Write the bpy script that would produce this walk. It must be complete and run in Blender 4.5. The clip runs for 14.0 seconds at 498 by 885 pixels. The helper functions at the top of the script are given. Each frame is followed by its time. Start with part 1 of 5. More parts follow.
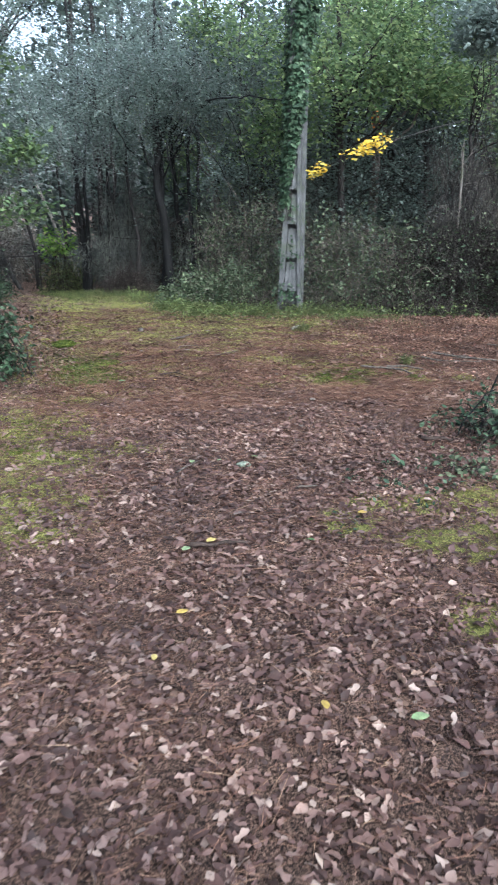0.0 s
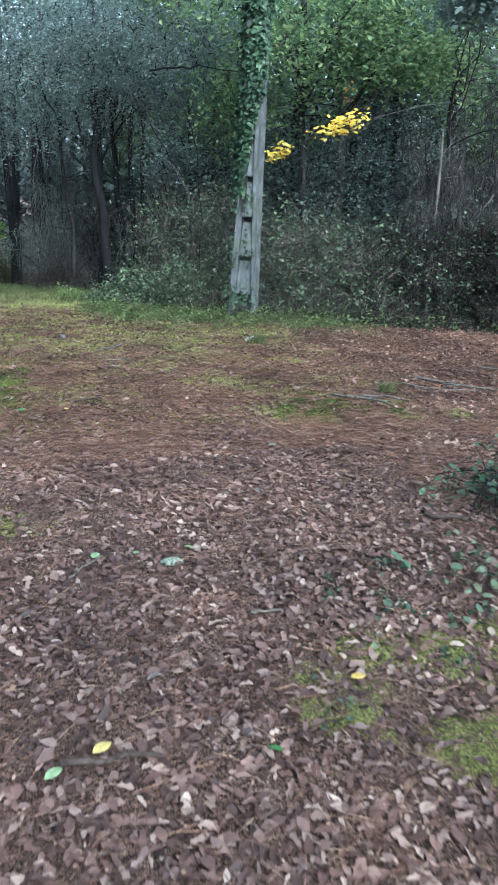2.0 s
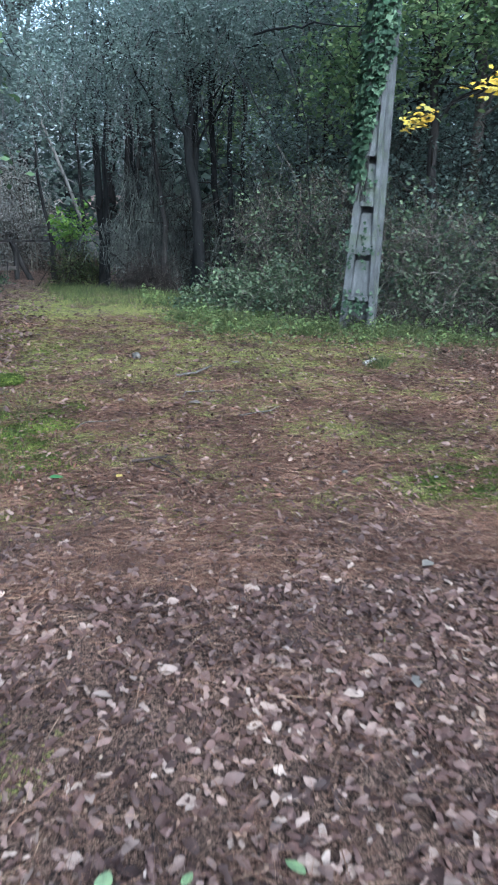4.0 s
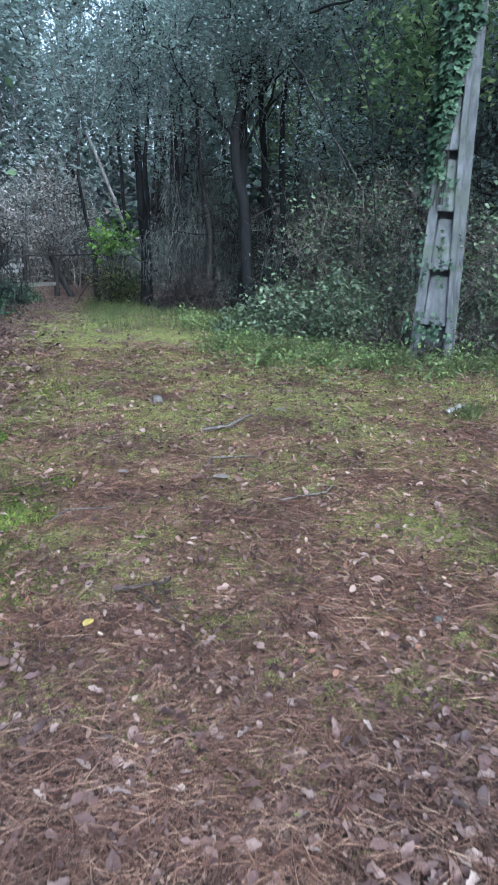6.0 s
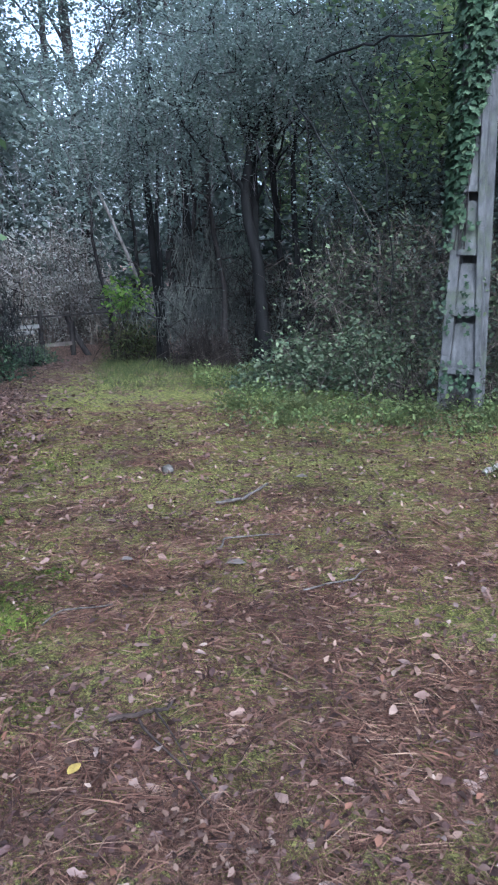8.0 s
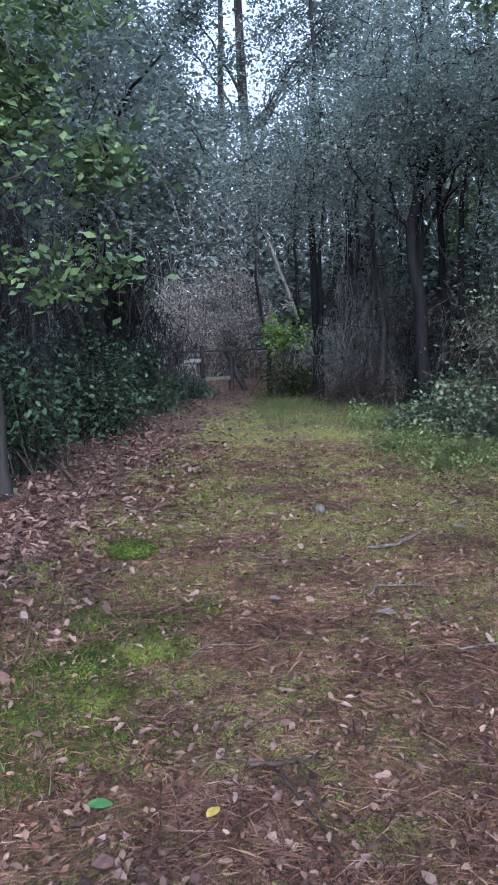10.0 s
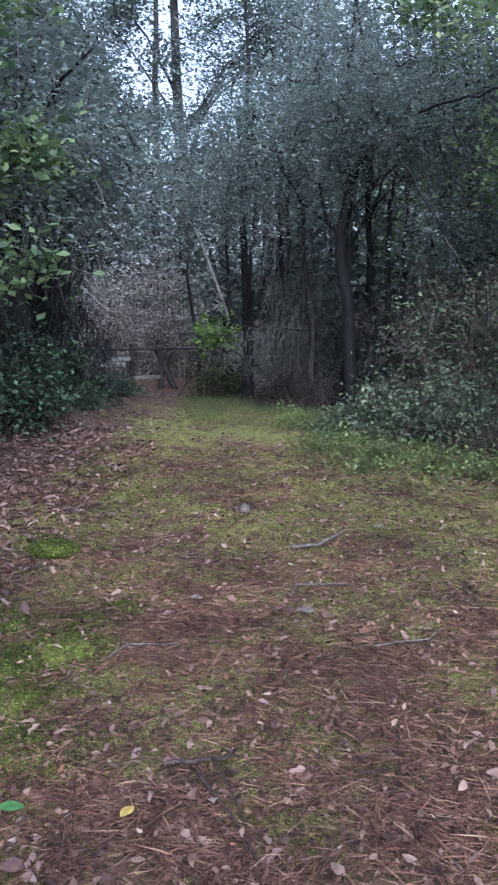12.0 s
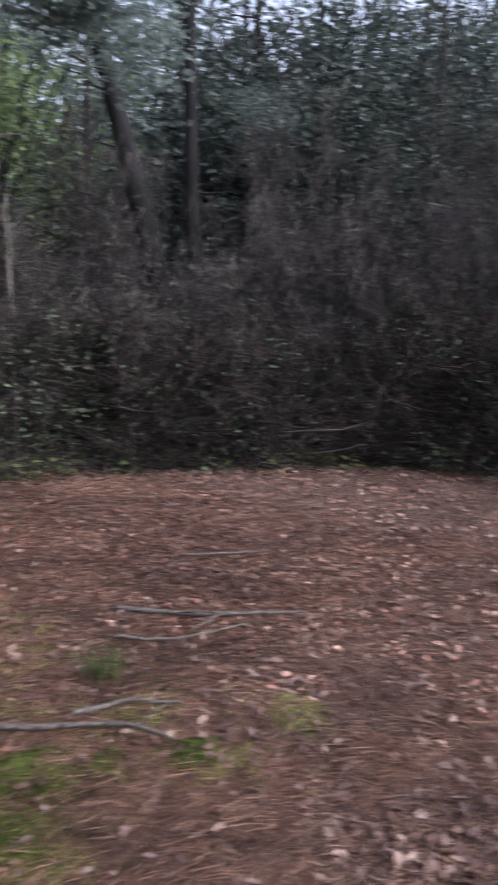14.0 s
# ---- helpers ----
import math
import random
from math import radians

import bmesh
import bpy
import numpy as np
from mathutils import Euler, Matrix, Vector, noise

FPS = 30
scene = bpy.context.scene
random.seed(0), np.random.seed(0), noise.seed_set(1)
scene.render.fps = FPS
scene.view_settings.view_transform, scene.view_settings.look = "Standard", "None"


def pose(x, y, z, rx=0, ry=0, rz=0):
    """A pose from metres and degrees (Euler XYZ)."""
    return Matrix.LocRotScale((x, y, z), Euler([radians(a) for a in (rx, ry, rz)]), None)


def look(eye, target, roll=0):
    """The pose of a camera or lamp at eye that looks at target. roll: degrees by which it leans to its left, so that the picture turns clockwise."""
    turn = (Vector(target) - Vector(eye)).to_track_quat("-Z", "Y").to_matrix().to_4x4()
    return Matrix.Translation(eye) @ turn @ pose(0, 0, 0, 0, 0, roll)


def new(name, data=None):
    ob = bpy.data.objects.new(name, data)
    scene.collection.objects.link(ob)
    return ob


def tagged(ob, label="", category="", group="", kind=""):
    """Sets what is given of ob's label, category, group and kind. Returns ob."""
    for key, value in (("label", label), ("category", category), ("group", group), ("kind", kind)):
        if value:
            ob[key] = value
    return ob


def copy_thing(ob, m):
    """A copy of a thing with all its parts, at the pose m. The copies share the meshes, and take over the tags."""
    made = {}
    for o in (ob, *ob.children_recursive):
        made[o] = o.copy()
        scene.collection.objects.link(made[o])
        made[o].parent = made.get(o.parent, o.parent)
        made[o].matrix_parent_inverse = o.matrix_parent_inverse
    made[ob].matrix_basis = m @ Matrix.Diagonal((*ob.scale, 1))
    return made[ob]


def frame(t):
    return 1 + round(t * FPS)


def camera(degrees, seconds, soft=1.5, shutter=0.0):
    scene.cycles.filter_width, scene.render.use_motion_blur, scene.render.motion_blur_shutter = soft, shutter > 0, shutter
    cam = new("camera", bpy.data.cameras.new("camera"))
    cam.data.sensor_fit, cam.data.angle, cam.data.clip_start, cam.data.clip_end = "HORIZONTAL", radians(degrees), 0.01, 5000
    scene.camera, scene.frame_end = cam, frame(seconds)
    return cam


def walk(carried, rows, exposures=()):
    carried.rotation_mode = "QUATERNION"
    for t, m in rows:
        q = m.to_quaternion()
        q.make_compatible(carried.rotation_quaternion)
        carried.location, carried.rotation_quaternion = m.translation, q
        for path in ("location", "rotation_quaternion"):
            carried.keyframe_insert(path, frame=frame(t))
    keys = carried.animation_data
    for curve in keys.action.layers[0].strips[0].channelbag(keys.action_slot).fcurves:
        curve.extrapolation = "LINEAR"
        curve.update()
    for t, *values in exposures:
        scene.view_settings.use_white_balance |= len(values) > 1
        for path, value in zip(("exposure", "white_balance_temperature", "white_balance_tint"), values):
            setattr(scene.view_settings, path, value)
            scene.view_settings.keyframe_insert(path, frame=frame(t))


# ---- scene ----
cam = camera(36.5, 14.0, soft=1.8, shutter=0.36)
PATH = [
    (0, (-0.999, -5.517, 1.652), (-0.549, -3.663, 1.052), -0.6),
    (0.5, (-0.919, -5.189, 1.629), (-0.373, -3.366, 1.014), -0.1),
    (1, (-0.815, -4.743, 1.618), (-0.211, -2.938, 1.005), 0.4),
    (1.5, (-0.637, -4.339, 1.561), (-0.036, -2.529, 0.96), 1.0),
    (2, (-0.529, -3.9, 1.544), (0.05, -2.084, 0.938), 1.6),
    (2.5, (-0.47, -3.427, 1.504), (0.075, -1.606, 0.88), 1.4),
    (3, (-0.375, -2.953, 1.463), (0.112, -1.117, 0.835), 1.3),
    (3.5, (-0.258, -2.536, 1.442), (0.148, -0.679, 0.819), 1.2),
    (3.7, (-0.222, -2.346, 1.442), (0.152, -0.482, 0.82), 1.1),
    (5.8, (0.118, -0.719, 1.4), (0.326, 1.176, 0.795), 0.6),
    (6, (0.138, -0.615, 1.393), (0.327, 1.285, 0.796), 0.2),
    (6.5, (0.209, -0.377, 1.412), (0.363, 1.537, 0.85), -0.6),
    (7, (0.215, -0.255, 1.412), (0.373, 1.667, 0.882), -1.0),
    (7.5, (0.219, -0.211, 1.417), (0.388, 1.716, 0.911), -1.6),
    (8, (0.225, -0.183, 1.416), (0.355, 1.755, 0.94), -2.4),
    (8.5, (0.239, -0.152, 1.417), (0.238, 1.8, 0.983), -3.0),
    (9, (0.227, -0.132, 1.423), (0.061, 1.821, 1.025), -2.9),
    (9.2, (0.217, -0.131, 1.428), (-0.011, 1.818, 1.039), -2.9),
    (11.3, (0.193, -0.144, 1.422), (-0.057, 1.809, 1.069), -0.7),
    (11.5, (0.201, -0.142, 1.423), (0.004, 1.816, 1.065), -0.4),
    (12, (0.229, -0.146, 1.425), (0.15, 1.818, 1.056), 0.1),
    (12.5, (0.233, -0.138, 1.418), (0.341, 1.822, 1.035), 0.8),
    (13, (0.237, -0.154, 1.426), (0.574, 1.781, 1.048), 1.3),
    (13.1, (0.256, -0.158, 1.428), (0.648, 1.767, 1.051), 1.0),
    (13.4, (0.32, -0.208, 1.441), (1.166, 1.57, 1.089), 2.5),
    (13.5, (0.335, -0.211, 1.443), (1.346, 1.478, 1.089), 1.5),
    (13.6, (0.362, -0.206, 1.446), (1.527, 1.382, 1.102), 2.5),
    (13.7, (0.383, -0.215, 1.446), (1.703, 1.25, 1.118), 4.1),
    (13.8, (0.402, -0.238, 1.443), (1.835, 1.12, 1.122), 3.3),
    (13.9, (0.441, -0.279, 1.438), (1.98, 0.959, 1.125), 2.1),
    (14, (0.512, -0.321, 1.433), (2.125, 0.819, 1.118), 1.8),
]

EXPOSURES = [(0, 0.6, 5370, 5), (1, 0.58, 5090, -1), (1.5, 0.58, 4970, -4), (2, 0.7, 4900, -4), (2.5, 0.46, 4870, -4), (3.5, 0.54, 4850, -1), (6, 0.72, 4770, 2), (6.5, 0.72, 4790, 4), (7, 0.5, 4830, 6), (7.5, 0.48, 4850, 8), (8.5, 0.45, 4910, 11), (9, 0.29, 4950, 13), (11.3, 0.36, 5010, 14), (12.9, 0.24, 5080, 18), (13.5, 0.24, 5180, 13), (14, 0.3, 5690, 20)]
walk(cam, [(t, look(e, g, r)) for t, e, g, r in PATH], EXPOSURES)

# ---- world and light: a dull overcast evening in a forest clearing ----
world = bpy.data.worlds.new("overcast_sky")
scene.world = world
world.use_nodes = True
wn = world.node_tree
sky = wn.nodes.new("ShaderNodeTexSky")
sky.sky_type = "NISHITA"
sky.sun_disc = False
sky.sun_elevation = radians(38)
sky.sun_rotation = radians(166)
sky.air_density = 1.0
sky.dust_density = 6.0
sky.ozone_density = 1.0
wn.nodes["Background"].inputs["Strength"].default_value = 0.14
cloud = wn.nodes.new("ShaderNodeHueSaturation")  # cloud takes the blue out of the sky and spreads its light
cloud.inputs["Saturation"].default_value = 0.4
cloud.inputs["Value"].default_value = 2.5
wn.links.new(sky.outputs["Color"], cloud.inputs["Color"])
wn.links.new(cloud.outputs["Color"], wn.nodes["Background"].inputs["Color"])
sun = new("sun", bpy.data.lights.new("sun", "SUN"))
sun.data.energy = 1.4
sun.data.angle = radians(70)
sun.data.color = (1.0, 0.96, 0.91)
sun.matrix_world = look((4, -16, 13), (0, 0, 0))

rng = np.random.default_rng(11)


# ---- materials ----
def material(name):
    m = bpy.data.materials.new(name)
    m.use_nodes = True
    nt = m.node_tree
    return m, nt, nt.nodes["Principled BSDF"]


def ramp(nt, stops):
    node = nt.nodes.new("ShaderNodeValToRGB")
    el = node.color_ramp.elements
    while len(el) < len(stops):
        el.new(0.5)
    for e, (p, c) in zip(el, stops):
        e.position, e.color = p, (*c, 1)
    return node


def noise_tex(nt, scale, detail=4.0, rough=0.6, stretch=(1, 1, 1)):
    co = nt.nodes.new("ShaderNodeTexCoord")
    mp = nt.nodes.new("ShaderNodeMapping")
    mp.inputs["Scale"].default_value = stretch
    nt.links.new(co.outputs["Object"], mp.inputs["Vector"])
    n = nt.nodes.new("ShaderNodeTexNoise")
    n.inputs["Scale"].default_value = scale
    n.inputs["Detail"].default_value = detail
    n.inputs["Roughness"].default_value = rough
    nt.links.new(mp.outputs["Vector"], n.inputs["Vector"])
    return n


def bump(nt, bsdf, src, strength, distance):
    b = nt.nodes.new("ShaderNodeBump")
    b.inputs["Strength"].default_value = strength
    b.inputs["Distance"].default_value = distance
    nt.links.new(src, b.inputs["Height"])
    nt.links.new(b.outputs["Normal"], bsdf.inputs["Normal"])


def random_value(nt):
    """One random number for each leaf, from its island and its object."""
    geo = nt.nodes.new("ShaderNodeNewGeometry")
    info = nt.nodes.new("ShaderNodeObjectInfo")
    add = nt.nodes.new("ShaderNodeMath")
    add.operation = "ADD"
    fract = nt.nodes.new("ShaderNodeMath")
    fract.operation = "FRACT"
    nt.links.new(geo.outputs["Random Per Island"], add.inputs[0])
    nt.links.new(info.outputs["Random"], add.inputs[1])
    nt.links.new(add.outputs[0], fract.inputs[0])
    return fract.outputs[0]


def leaf_material(name, stops, rough=0.45, through_light=0.25, spots=30.0, specular=0.25):
    m, nt, b = material(name)
    r = ramp(nt, stops)
    nt.links.new(random_value(nt), r.inputs["Fac"])
    n = noise_tex(nt, spots)
    mix = nt.nodes.new("ShaderNodeMixRGB")
    mix.blend_type = "MULTIPLY"
    mix.inputs["Fac"].default_value = 0.5
    shade = ramp(nt, [(0.3, (0.55, 0.5, 0.45)), (0.7, (1.25, 1.25, 1.2))])
    nt.links.new(n.outputs["Fac"], shade.inputs["Fac"])
    nt.links.new(r.outputs["Color"], mix.inputs["Color1"])
    nt.links.new(shade.outputs["Color"], mix.inputs["Color2"])
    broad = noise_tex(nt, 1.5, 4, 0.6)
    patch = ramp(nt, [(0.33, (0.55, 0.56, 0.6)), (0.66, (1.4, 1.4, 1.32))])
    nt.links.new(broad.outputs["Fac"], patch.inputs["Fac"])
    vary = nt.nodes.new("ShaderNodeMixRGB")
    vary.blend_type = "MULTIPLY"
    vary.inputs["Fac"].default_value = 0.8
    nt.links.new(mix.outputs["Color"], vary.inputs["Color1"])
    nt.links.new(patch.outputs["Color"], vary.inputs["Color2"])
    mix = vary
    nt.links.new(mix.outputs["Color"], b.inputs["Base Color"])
    b.inputs["Roughness"].default_value = rough
    b.inputs["Specular IOR Level"].default_value = specular
    bump(nt, b, n.outputs["Fac"], 0.25, 0.004)
    if through_light > 0:
        t = nt.nodes.new("ShaderNodeBsdfTranslucent")
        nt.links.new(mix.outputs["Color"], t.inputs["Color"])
        ms = nt.nodes.new("ShaderNodeMixShader")
        ms.inputs["Fac"].default_value = through_light
        out = nt.nodes["Material Output"]
        nt.links.new(b.outputs["BSDF"], ms.inputs[1])
        nt.links.new(t.outputs["BSDF"], ms.inputs[2])
        nt.links.new(ms.outputs["Shader"], out.inputs["Surface"])
    return m


def bark_material(name, dark, light, scale=14.0, stretch=(1, 1, 0.18), rough=0.9, moss=None):
    m, nt, b = material(name)
    n = noise_tex(nt, scale, 6, 0.65, stretch)
    r = ramp(nt, [(0.32, dark), (0.68, light)])
    nt.links.new(n.outputs["Fac"], r.inputs["Fac"])
    colour = r.outputs["Color"]
    if moss:
        big = noise_tex(nt, 2.2, 5, 0.7)
        mr = ramp(nt, [(0.5, (0, 0, 0)), (0.62, (1, 1, 1))])
        nt.links.new(big.outputs["Fac"], mr.inputs["Fac"])
        mix = nt.nodes.new("ShaderNodeMixRGB")
        nt.links.new(mr.outputs["Color"], mix.inputs["Fac"])
        nt.links.new(colour, mix.inputs["Color1"])
        mix.inputs["Color2"].default_value = (*moss, 1)
        colour = mix.outputs["Color"]
    nt.links.new(colour, b.inputs["Base Color"])
    b.inputs["Roughness"].default_value = rough
    b.inputs["Specular IOR Level"].default_value = 0.12
    bump(nt, b, n.outputs["Fac"], 0.8, 0.02)
    return m


def ground_material():
    m, nt, b = material("forest_floor")
    fine = noise_tex(nt, 85, 9, 0.85)
    broad = noise_tex(nt, 1.6, 5, 0.6)
    soil = ramp(nt, [(0.45, (0.012, 0.008, 0.007)), (0.51, (0.108, 0.074, 0.058)), (0.585, (0.33, 0.245, 0.20))])
    nt.links.new(fine.outputs["Fac"], soil.inputs["Fac"])
    tone = ramp(nt, [(0.3, (0.85, 0.73, 0.67)), (0.7, (1.2, 1.05, 0.98))])
    nt.links.new(broad.outputs["Fac"], tone.inputs["Fac"])
    mul = nt.nodes.new("ShaderNodeMixRGB")
    mul.blend_type = "MULTIPLY"
    mul.inputs["Fac"].default_value = 1.0
    nt.links.new(soil.outputs["Color"], mul.inputs["Color1"])
    nt.links.new(tone.outputs["Color"], mul.inputs["Color2"])
    tuft = noise_tex(nt, 90, 8, 0.85)
    green = ramp(nt, [(0.43, (0.022, 0.024, 0.008)), (0.51, (0.190, 0.196, 0.052)), (0.595, (0.45, 0.435, 0.135))])
    nt.links.new(tuft.outputs["Fac"], green.inputs["Fac"])
    att = nt.nodes.new("ShaderNodeAttribute")
    att.attribute_name = "moss_cover"
    edge = noise_tex(nt, 14, 6, 0.75)
    sub = nt.nodes.new("ShaderNodeMath")
    sub.operation = "MULTIPLY_ADD"
    sub.inputs[1].default_value = 1.6
    sub.inputs[2].default_value = -1.35
    nt.links.new(edge.outputs["Fac"], sub.inputs[0])
    add = nt.nodes.new("ShaderNodeMath")
    add.operation = "ADD"
    speck = noise_tex(nt, 48, 4, 0.7)
    sub2 = nt.nodes.new("ShaderNodeMath")
    sub2.operation = "MULTIPLY_ADD"
    sub2.inputs[1].default_value = 1.1
    nt.links.new(speck.outputs["Fac"], sub2.inputs[0])
    nt.links.new(sub.outputs[0], sub2.inputs[2])
    nt.links.new(att.outputs["Fac"], add.inputs[0])
    nt.links.new(sub2.outputs[0], add.inputs[1])
    mask = ramp(nt, [(0.39, (0, 0, 0)), (0.56, (1, 1, 1))])
    nt.links.new(add.outputs[0], mask.inputs["Fac"])
    mix = nt.nodes.new("ShaderNodeMixRGB")
    nt.links.new(mask.outputs["Color"], mix.inputs["Fac"])
    nt.links.new(mul.outputs["Color"], mix.inputs["Color1"])
    nt.links.new(green.outputs["Color"], mix.inputs["Color2"])
    nt.links.new(mix.outputs["Color"], b.inputs["Base Color"])
    b.inputs["Roughness"].default_value = 0.95
    b.inputs["Specular IOR Level"].default_value = 0.2
    bump(nt, b, fine.outputs["Fac"], 1.0, 0.035)
    return m


M_GROUND = ground_material()
M_LITTER = leaf_material("dry_leaf", [(0.0, (0.030, 0.017, 0.015)), (0.3, (0.066, 0.037, 0.032)), (0.65, (0.112, 0.065, 0.058)),
                                      (0.9, (0.190, 0.130, 0.113)), (1.0, (0.275, 0.208, 0.180))], 0.55, 0.1, 40)
M_RUSSET = leaf_material("russet_leaf", [(0.0, (0.134, 0.056, 0.041)), (0.5, (0.282, 0.140, 0.108)), (1.0, (0.515, 0.340, 0.269))], 0.55, 0.1, 40)
M_CRUMB = leaf_material("leaf_crumb", [(0.0, (0.05, 0.03, 0.022)), (0.55, (0.135, 0.082, 0.060)), (0.93, (0.2, 0.135, 0.105)), (1.0, (0.27, 0.21, 0.17))], 0.7, 0.0, 40, 0.2)
M_NEEDLE = leaf_material("pine_needle", [(0.0, (0.041, 0.019, 0.014)), (0.45, (0.104, 0.054, 0.039)), (0.85, (0.172, 0.098, 0.070)), (1.0, (0.262, 0.178, 0.126))], 0.7, 0.0, 10, 0.12)
M_BUNDLE = leaf_material("dark_needle", [(0.0, (0.018, 0.010, 0.008)), (0.7, (0.055, 0.030, 0.023)), (1.0, (0.15, 0.075, 0.05))], 0.75, 0.0, 10, 0.12)
M_MOSS = leaf_material("moss_tuft", [(0.0, (0.072, 0.084, 0.020)), (0.5, (0.180, 0.192, 0.044)), (1.0, (0.345, 0.345, 0.092))], 0.8, 0.25, 20, 0.2)
M_LUSHMOSS = leaf_material("lush_moss", [(0.0, (0.024, 0.040, 0.007)), (0.55, (0.062, 0.084, 0.015)), (1.0, (0.158, 0.186, 0.037))], 0.8, 0.3, 20, 0.2)
M_GRASS = leaf_material("grass_blade", [(0.0, (0.036, 0.050, 0.018)), (0.6, (0.082, 0.104, 0.034)), (1.0, (0.165, 0.170, 0.072))], 0.55, 0.3, 12)
M_HOLM = leaf_material("holm_oak_leaf", [(0.0, (0.122, 0.155, 0.138)), (0.55, (0.166, 0.208, 0.188)), (1.0, (0.225, 0.272, 0.252))], 0.55, 0.52, 25, 0.25)
# paler bluish leaf: the gloss of lit leaves put into the colour
M_PALELEAF = leaf_material("pale_sheen_leaf", [(0.0, (0.17, 0.21, 0.20)), (0.6, (0.24, 0.29, 0.28)), (1.0, (0.32, 0.37, 0.36))], 0.6, 0.35, 25, 0.15)
M_OAK = leaf_material("oak_leaf", [(0.0, (0.080, 0.128, 0.062)), (0.6, (0.175, 0.245, 0.118)), (1.0, (0.340, 0.410, 0.190))], 0.45, 0.6, 25)
M_YOUNG = leaf_material("young_oak_leaf", [(0.0, (0.055, 0.09, 0.045)), (0.6, (0.11, 0.165, 0.075)), (1.0, (0.20, 0.27, 0.11))], 0.5, 0.4, 25, 0.3)
M_BRIGHT = leaf_material("fresh_leaf", [(0.0, (0.097, 0.194, 0.037)), (1.0, (0.290, 0.434, 0.097))], 0.45, 0.45, 25)
M_YELLOW = leaf_material("yellow_leaf", [(0.0, (0.527, 0.340, 0.041)), (0.7, (0.637, 0.476, 0.061)), (1.0, (0.595, 0.552, 0.153))], 0.5, 0.45, 25)
M_ORANGE = leaf_material("orange_leaf", [(0.0, (0.24, 0.09, 0.02)), (1.0, (0.42, 0.20, 0.045))], 0.5, 0.4, 25)
M_WEED = leaf_material("verge_weed", [(0.0, (0.045, 0.065, 0.024)), (0.6, (0.095, 0.13, 0.045)), (1.0, (0.17, 0.21, 0.075))], 0.55, 0.3, 25, 0.25)
M_BRAMBLE = leaf_material("bramble_leaf", [(0.0, (0.045, 0.070, 0.044)), (0.6, (0.094, 0.122, 0.070)), (1.0, (0.165, 0.198, 0.120))], 0.55, 0.3, 25, 0.22)
M_IVY = leaf_material("ivy_leaf", [(0.0, (0.015, 0.030, 0.017)), (0.6, (0.035, 0.062, 0.034)), (1.0, (0.081, 0.117, 0.070))], 0.55, 0.15, 25, 0.2)
M_DRYSHRUB = leaf_material("faded_shrub_spray", [(0.0, (0.15, 0.142, 0.132)), (0.6, (0.28, 0.268, 0.252)), (1.0, (0.44, 0.43, 0.41))], 0.8, 0.2, 15, 0.2)
# bluish-grey haze of the distance is mixed into this leaf colour
M_FARLEAF = leaf_material("far_foliage", [(0.0, (0.050, 0.066, 0.060)), (0.6, (0.098, 0.120, 0.110)), (1.0, (0.175, 0.212, 0.180))], 0.65, 0.25, 8, 0.1)
M_HEATH = leaf_material("heath_spray", [(0.0, (0.056, 0.060, 0.056)), (0.6, (0.108, 0.114, 0.106)), (1.0, (0.215, 0.225, 0.205))], 0.75, 0.1, 10, 0.2)
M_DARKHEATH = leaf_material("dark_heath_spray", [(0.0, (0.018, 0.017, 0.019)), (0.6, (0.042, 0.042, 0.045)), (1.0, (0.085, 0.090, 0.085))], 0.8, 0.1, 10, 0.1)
M_BROWNHEATH = leaf_material("brown_heath_spray", [(0.0, (0.034, 0.031, 0.031)), (0.6, (0.078, 0.071, 0.068)), (1.0, (0.150, 0.142, 0.128))], 0.8, 0.1, 10, 0.15)
M_TWIG = leaf_material("dry_twig", [(0.0, (0.014, 0.0115, 0.011)), (0.6, (0.036, 0.030, 0.028)), (1.0, (0.085, 0.073, 0.067))], 0.9, 0.0, 12, 0.05)
M_GREYTWIG = leaf_material("grey_lichened_twig", [(0.0, (0.07, 0.064, 0.066)), (0.7, (0.16, 0.15, 0.155)), (1.0, (0.28, 0.27, 0.27))], 0.85, 0.0, 12, 0.2)
M_STRAW = leaf_material("dead_stalk", [(0.0, (0.046, 0.038, 0.033)), (0.7, (0.112, 0.093, 0.080)), (1.0, (0.205, 0.178, 0.155))], 0.8, 0.0, 12, 0.2)
M_BARK = bark_material("dark_bark", (0.014, 0.012, 0.012), (0.050, 0.045, 0.042), 14)
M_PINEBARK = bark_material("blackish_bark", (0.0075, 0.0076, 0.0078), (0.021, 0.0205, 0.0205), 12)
M_GREYBARK = bark_material("grey_bark", (0.06, 0.05, 0.045), (0.19, 0.165, 0.15), 12, moss=(0.07, 0.08, 0.045))
M_DEADWOOD = bark_material("dead_wood", (0.10, 0.088, 0.078), (0.34, 0.315, 0.29), 16)
M_LICHEN = bark_material("lichen_bark", (0.022, 0.017, 0.014), (0.165, 0.144, 0.126), 60, (1, 1, 1))
M_PALELICHEN = bark_material("pale_lichen", (0.08, 0.088, 0.068), (0.235, 0.265, 0.21), 70, (1, 1, 1))
M_BROWNWOOD = bark_material("brown_twig_bark", (0.018, 0.013, 0.011), (0.072, 0.052, 0.044), 40, (1, 1, 1))
M_CONCRETE = bark_material("weathered_concrete", (0.038, 0.038, 0.039), (0.14, 0.141, 0.142), 9, (1, 1, 0.35), 0.92, (0.085, 0.095, 0.07))
M_PLANK = bark_material("weathered_plank", (0.10, 0.096, 0.09), (0.25, 0.245, 0.23), 10, (0.2, 1, 1))
